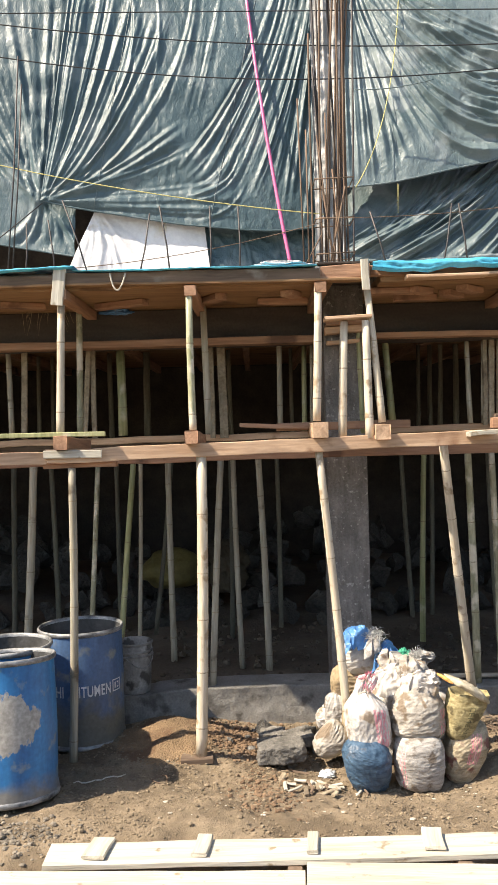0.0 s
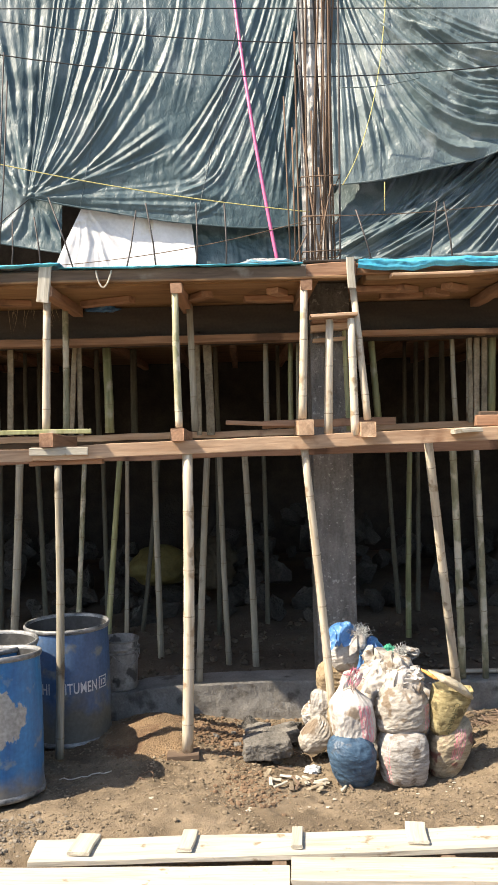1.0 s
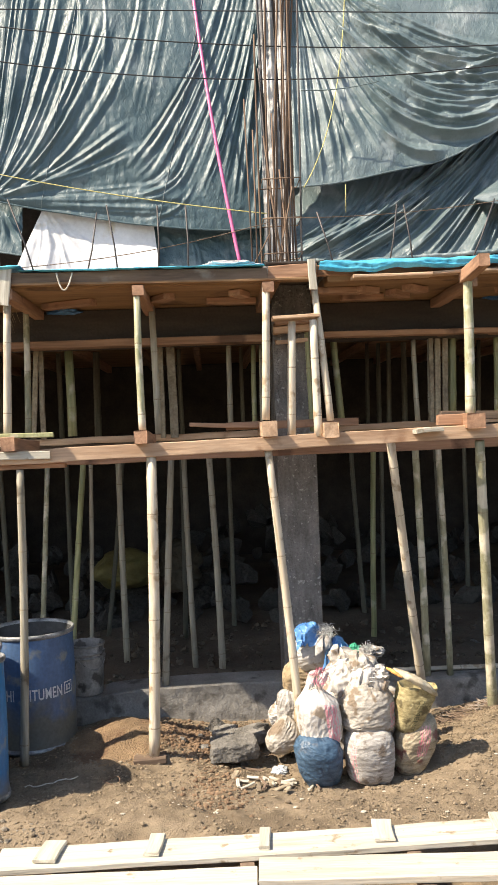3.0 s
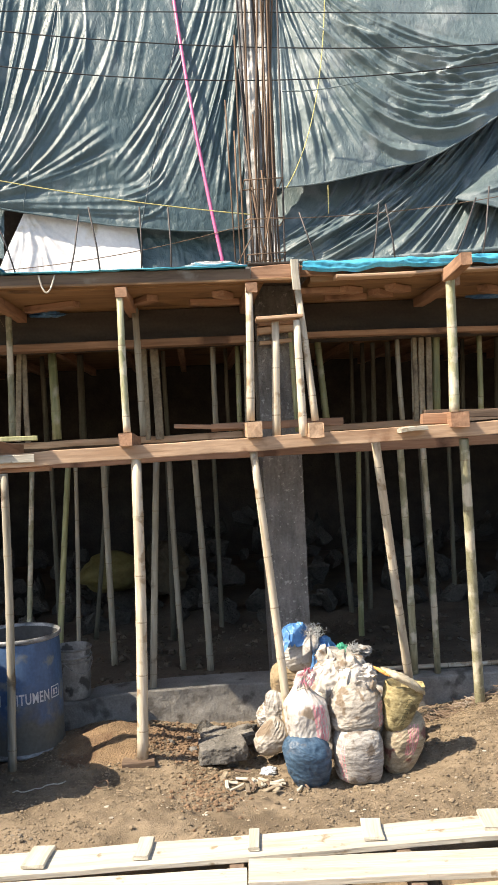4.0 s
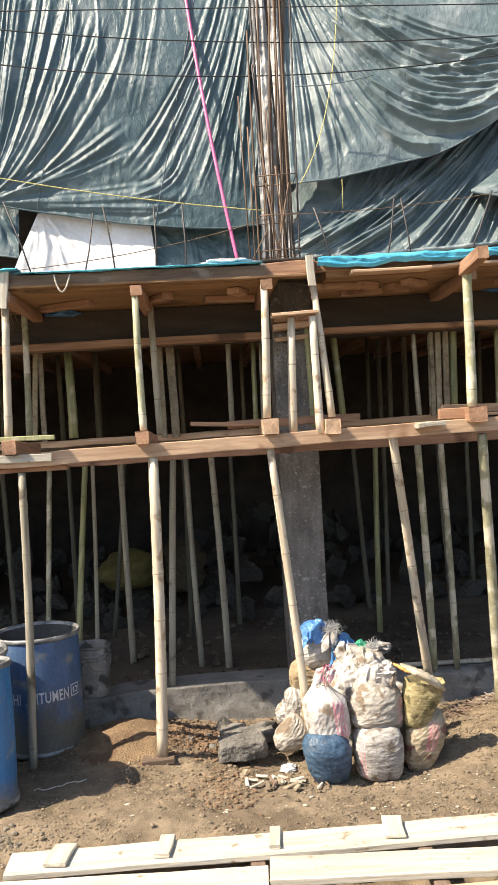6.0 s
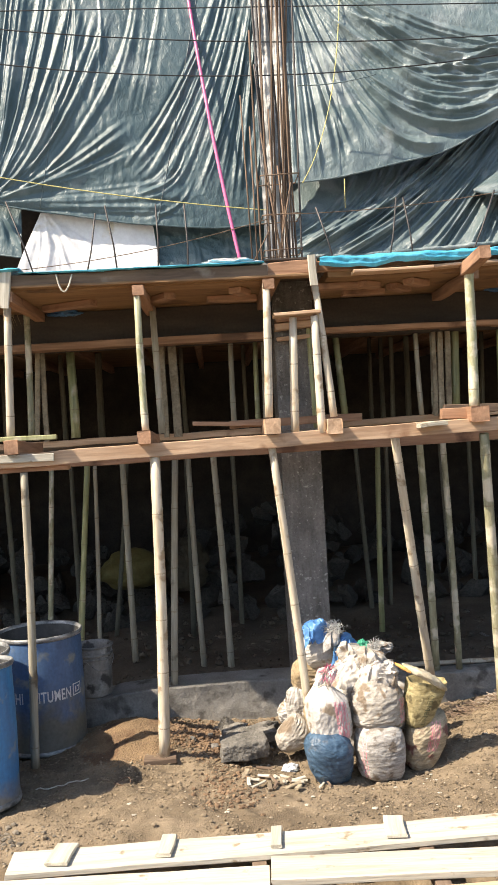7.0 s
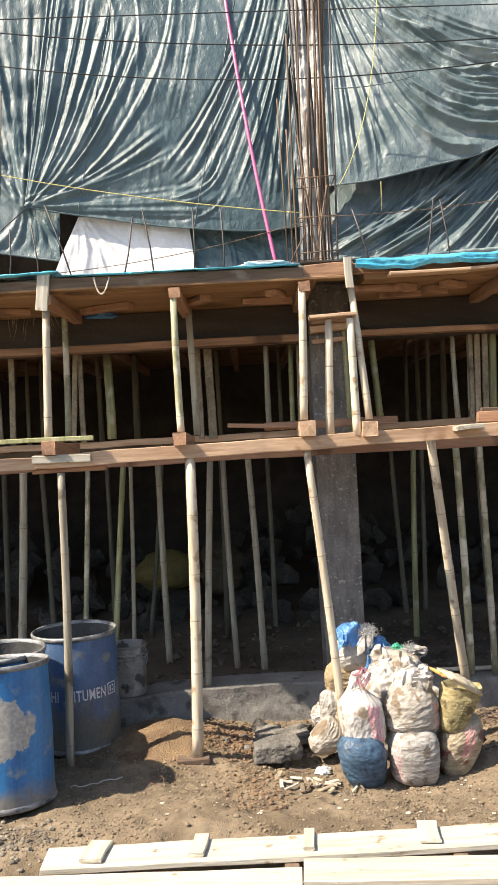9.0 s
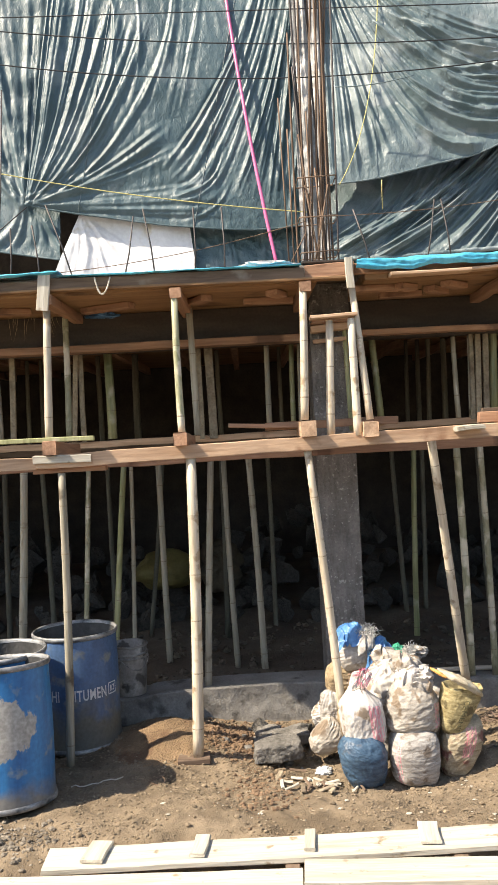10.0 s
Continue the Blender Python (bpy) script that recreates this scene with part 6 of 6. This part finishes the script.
# ---- stones, rubble and litter ----
ROCKS = [rock_data("stone", s, "stone", f) for s, f in ((1, 0.55), (2, 0.7), (3, 0.85), (4, 0.6), (5, 0.75), (6, 0.9))]


# stones for the inner heap, in the stone colour darkened as shade
SHADED_ROCKS = [rock_data("stone", s, "rubble", f) for s, f in ((11, 0.55), (12, 0.7), (13, 0.85), (14, 0.6), (15, 0.75), (16, 0.9))]


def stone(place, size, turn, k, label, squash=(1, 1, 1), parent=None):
    ob = new("stone", (SHADED_ROCKS if parent else ROCKS)[k % 6])
    m = Matrix.Translation(place) @ Euler((turn * 0.3, turn * 0.2, turn)).to_matrix().to_4x4() @ Matrix.Diagonal((size * squash[0], size * squash[1], size * squash[2], 1))
    ob.matrix_basis = m
    if parent:
        ob.parent = parent
    else:
        tagged(ob, label, "stone", "loose stones")
    return ob


def block(place, size, turn, seed, label):
    """A roughly squared broken stone."""
    bm = bmesh.new()
    bmesh.ops.create_cube(bm, size=1)
    bmesh.ops.subdivide_edges(bm, edges=bm.edges, cuts=15, use_grid_fill=True)
    for v in bm.verts:
        p = v.co.copy()
        r = (abs(2 * p.x) ** 14 + abs(2 * p.y) ** 14 + abs(2 * p.z) ** 14) ** (1 / 14)
        p /= max(r, 1e-3) / max(abs(2 * p.x), abs(2 * p.y), abs(2 * p.z), 1e-3)
        q = Vector((p.x * size[0], p.y * size[1], p.z * size[2])) * 10 + Vector((seed * 3.3, 0, 0))
        p *= 1 + 0.16 * noise.noise(q * 0.7) + 0.1 * (abs(noise.noise(q * 1.6)) - 0.2) + 0.04 * noise.noise(q * 4)
        v.co = Vector((p.x * size[0], p.y * size[1], p.z * size[2]))
    ob = link("stone", bm, "stone", smooth=False, at=Matrix.Translation(place) @ Euler((0.06, -0.05, turn)).to_matrix().to_4x4())
    return tagged(ob, label, "stone", "loose stones")


block((0.145, 5.62, 0.085), (0.31, 0.2, 0.11), 0.05, 1, "thick broken grey stone block near the plinth")
block((0.26, 5.88, 0.065), (0.24, 0.18, 0.075), 0.25, 2, "flat broken grey stone by the plinth")
block((0.1, 6.0, 0.055), (0.17, 0.15, 0.06), -0.3, 3, "flat broken grey stone by the plinth")
stone((0.354, 5.95, 0.076), 0.08, 1.2, 2, "small grey stone near the plinth")
stone((0.06, 6.1, 0.056), 0.1, 2.2, 4, "small grey stone near the plinth")
stone((1.739, 4.95, 0.016), 0.055, 0.8, 5, "pale angular stone lying on gravel")
stone((1.544, 5.4, 0.046), 0.08, 0.8, 1, "dark stone beside the sacks")
stone((1.458, 5.3, 0.037), 0.06, 2.8, 0, "flat brown stone beside the sacks")
stone((2.583, 7.0, 0.201), 0.07, 2.8, 2, "pale stone on the earth floor")
stone((2.452, 7.6, 0.162), 0.08, 1.8, 3, "grey stone on the earth floor")

heap = thing("rubble_pile", (0.2, 9.6, 0.3), "heap of building stones deep inside, their grey darkened for shade", "rubble")
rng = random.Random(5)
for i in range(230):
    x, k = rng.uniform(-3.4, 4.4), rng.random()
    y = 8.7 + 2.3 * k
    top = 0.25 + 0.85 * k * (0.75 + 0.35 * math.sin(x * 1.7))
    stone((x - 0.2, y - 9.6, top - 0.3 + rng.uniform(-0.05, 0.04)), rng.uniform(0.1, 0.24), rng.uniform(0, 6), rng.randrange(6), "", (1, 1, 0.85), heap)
crumple("earth_sack", (-0.87, 9.0, 0.76), 0.34, 0.3, 0.2, "grime_yellow", "yellow sack lying on the rubble, its colour darkened for shade", "sack", 6, 0.05)
crumple("earth_sack", (-0.286, 9.1, 0.756), 0.25, 0.3, 0.25, "sack_dim", "tan sack lying on the rubble, its colour darkened for shade", "sack", 7, 0.18)


def scatter(name, n, seed, where, size, material, label, category, flat=0.7):
    """Many small stones in one mesh."""
    rng = random.Random(seed)
    forms = []
    for s in range(5):
        bm = bmesh.new()
        bmesh.ops.create_icosphere(bm, subdivisions=1, radius=1)
        for v in bm.verts:
            v.co *= 1 + 0.45 * noise.noise(v.co * 1.3 + Vector((s * 7 + seed, 0, 0)))
        forms.append(([v.co.copy() for v in bm.verts], [[v.index for v in f.verts] for f in bm.faces]))
        bm.free()
    verts, faces = [], []
    for _ in range(n):
        x, y, z, k = where(rng)
        r = size[0] * (size[1] / size[0]) ** (rng.random() ** 2.2) * k
        co, fa = rng.choice(forms)
        m = Euler((rng.uniform(0, 6), rng.uniform(0, 6), rng.uniform(0, 6))).to_matrix()
        o = len(verts)
        for c in co:
            q = m @ c
            verts.append((x + q.x * r, y + q.y * r * 0.8, z + q.z * r * flat + r * 0.25))
        faces += [[o + i for i in f] for f in fa]
    me = bpy.data.meshes.new(name)
    me.from_pydata(verts, [], faces)
    me.materials.append(M[material])
    tagged(new(name, me), label, category, kind="stuff")


def on_ground(x0, x1, y0, y1, clump=0.0, seed=0):
    def where(rng):
        for _ in range(30):
            x, y = rng.uniform(x0, x1), rng.uniform(y0, y1)
            if noise.noise((x * 1.8 + seed, y * 1.8, 2)) > clump - rng.random() * 0.25:
                break
        return x, y, ground_z(x, y), 1.0
    return where


def about(cx, cy, sx, sy):
    def where(rng):
        x, y = rng.gauss(cx, sx), min(6.38, rng.gauss(cy, sy))
        return x, y, ground_z(x, y), 1.0
    return where


scatter("soil_clods", 24000, 1, on_ground(-2.2, 2.8, 4.25, 6.38, -0.1), (0.0025, 0.011), "clod", "crumbs and clods of brown soil", "clods")
scatter("gravel", 9000, 2, about(2.2, 5.5, 0.45, 0.42), (0.003, 0.013), "clod", "loose brown gravel heaped by the plinth", "gravel")
scatter("pale_chips", 420, 3, on_ground(-1.2, 2.6, 4.3, 6.2, 0.1, 5), (0.003, 0.013), "grey_board", "pale wood chips and stone bits on the soil", "chips", 0.5)
scatter("grey_gravel", 900, 4, about(-1.5, 4.48, 0.25, 0.1), (0.004, 0.02), "grit", "grey gravel beside the drum", "gravel")
scatter("earth_lumps", 260, 8, on_ground(-1.0, 2.6, 4.4, 6.3, 0.05, 9), (0.006, 0.02), "clod", "larger lumps of broken brown earth", "clods")
scatter("clay_clods", 4200, 5, about(-0.06, 5.93, 0.17, 0.17), (0.003, 0.02), "clay", "reddish clods of dug earth by the plinth", "clods")
scatter("grey_rubble", 90, 6, about(0.28, 5.98, 0.2, 0.13), (0.01, 0.045), "stone", "broken grey rubble by the plinth", "rubble")

scatter("dug_clods", 700, 12, about(0.05, 5.0, 0.1, 0.22), (0.003, 0.018), "clay", "dark crumbled clods of dug earth", "clods")
scatter("pale_flakes", 60, 13, on_ground(-0.6, 2.0, 4.5, 5.6, 0.0, 3), (0.006, 0.02), "pine", "pale wood flakes lying on the soil", "chips", 0.25)


def inner_where(rng):
    x, y = rng.uniform(-3, 4), rng.uniform(6.75, 8.8)
    return x, y, 0.2, 1.0


scatter("inner_clods", 900, 7, inner_where, (0.01, 0.05), "soil_shaded", "clods on the earth floor inside, darkened for shade", "clods")

rng = random.Random(11)
for i in range(26):
    x, y = rng.gauss(0.36, 0.14), rng.gauss(5.08, 0.11)
    a, l = rng.uniform(0, 3.1), rng.uniform(0.03, 0.12)
    d = Vector((math.cos(a), math.sin(a), 0.12)) * l / 2
    c = Vector((x, y, ground_z(x, y) + 0.018))
    board("wood_scrap", c - d, c + d, rng.uniform(0.012, 0.034), 0.012, ("pine", "grey_board", "pine", "old_wood")[i % 4], "splintered wood scrap lying on the soil", "wood scrap", "wood scraps")


def straw(n, cx, cy, sx, sy, seed, lift=0.06, long=0.16, material="old_wood", label="dry straw and bark strips heaped by the plinth"):
    rng = random.Random(seed)
    bm = bmesh.new()
    for _ in range(n):
        x, y = rng.gauss(cx, sx), rng.gauss(cy, sy)
        y = min(y, 6.36)
        a, l = rng.uniform(-1.6, 1.6), rng.uniform(0.3, 1.0) * long
        z = ground_z(x, y) + rng.uniform(0.004, lift)
        d = Vector((math.cos(a), math.sin(a) * 0.7, rng.uniform(-4, 4) * lift)) * l / 2
        s = Vector((0, 0, 1)).cross(d).normalized() * rng.uniform(0.002, 0.006)
        c = Vector((x, y, z))
        bm.faces.new([bm.verts.new(p) for p in (c - d - s, c + d - s * 0.4, c + d + s * 0.4 + Vector((0, 0, 0.003)), c - d + s + Vector((0, 0, 0.003)))])
    tagged(link("straw_litter", bm, material, smooth=False), label, "straw", kind="stuff")


# dark brown both as bark colour and to hold the shade it lies in
straw(150, 1.812, 5.98, 0.16, 0.1, 3)
straw(170, 0.6, 5.2, 0.9, 0.45, 4, 0.01, 0.055, "clod", "thin dry twigs and straw strewn over the soil")
cord("wire_ring", [(-0.60 + 0.05 * math.cos(a), 5.14 + 0.05 * math.sin(a), ground_z(-0.6, 5.14) + 0.012 + 0.01 * math.sin(a * 2)) for a in np.linspace(0, 6.2, 22)], 0.003, "rust", "rusty ring of thin wire lying on the soil", "wire")
cord("soil_root", [(-1.13 + 0.3 * t, 5.2 + 0.12 * t + 0.01 * math.sin(t * 20), ground_z(-1.13 + 0.3 * t, 5.2 + 0.12 * t) + 0.006) for t in np.linspace(0, 1, 14)], 0.004, "rope_pale", "frayed pale string lying on the soil", "string")
cord("stick", [(2.078, 5.7, 0.135), (1.804, 5.98, 0.082)], 0.01, "sawn", "dry stick leaning on the gravel", "stick")

bm = bmesh.new()
rng = random.Random(21)
for _ in range(26):
    p = Vector((-1.561, 6.42, 3.135)) + Vector((rng.uniform(-0.12, 0.25), rng.uniform(-0.02, 0.02), 0.03))
    q = p + Vector((rng.uniform(-0.05, 0.05), -0.01, -rng.uniform(0.04, 0.22)))
    m = p.lerp(q, 0.5) + Vector((rng.uniform(-0.02, 0.02), -0.01, 0))
    w = Vector((0.0015, 0, 0))
    vs = [bm.verts.new(c) for c in (p - w, p + w, m + w, m - w, q)]
    bm.faces.new(vs[:4])
    bm.faces.new((vs[3], vs[2], vs[4]))
tagged(link("dry_fibres", bm, "straw", smooth=False), "dry straw fibres hanging from the plywood edge", "fibres", kind="stuff")
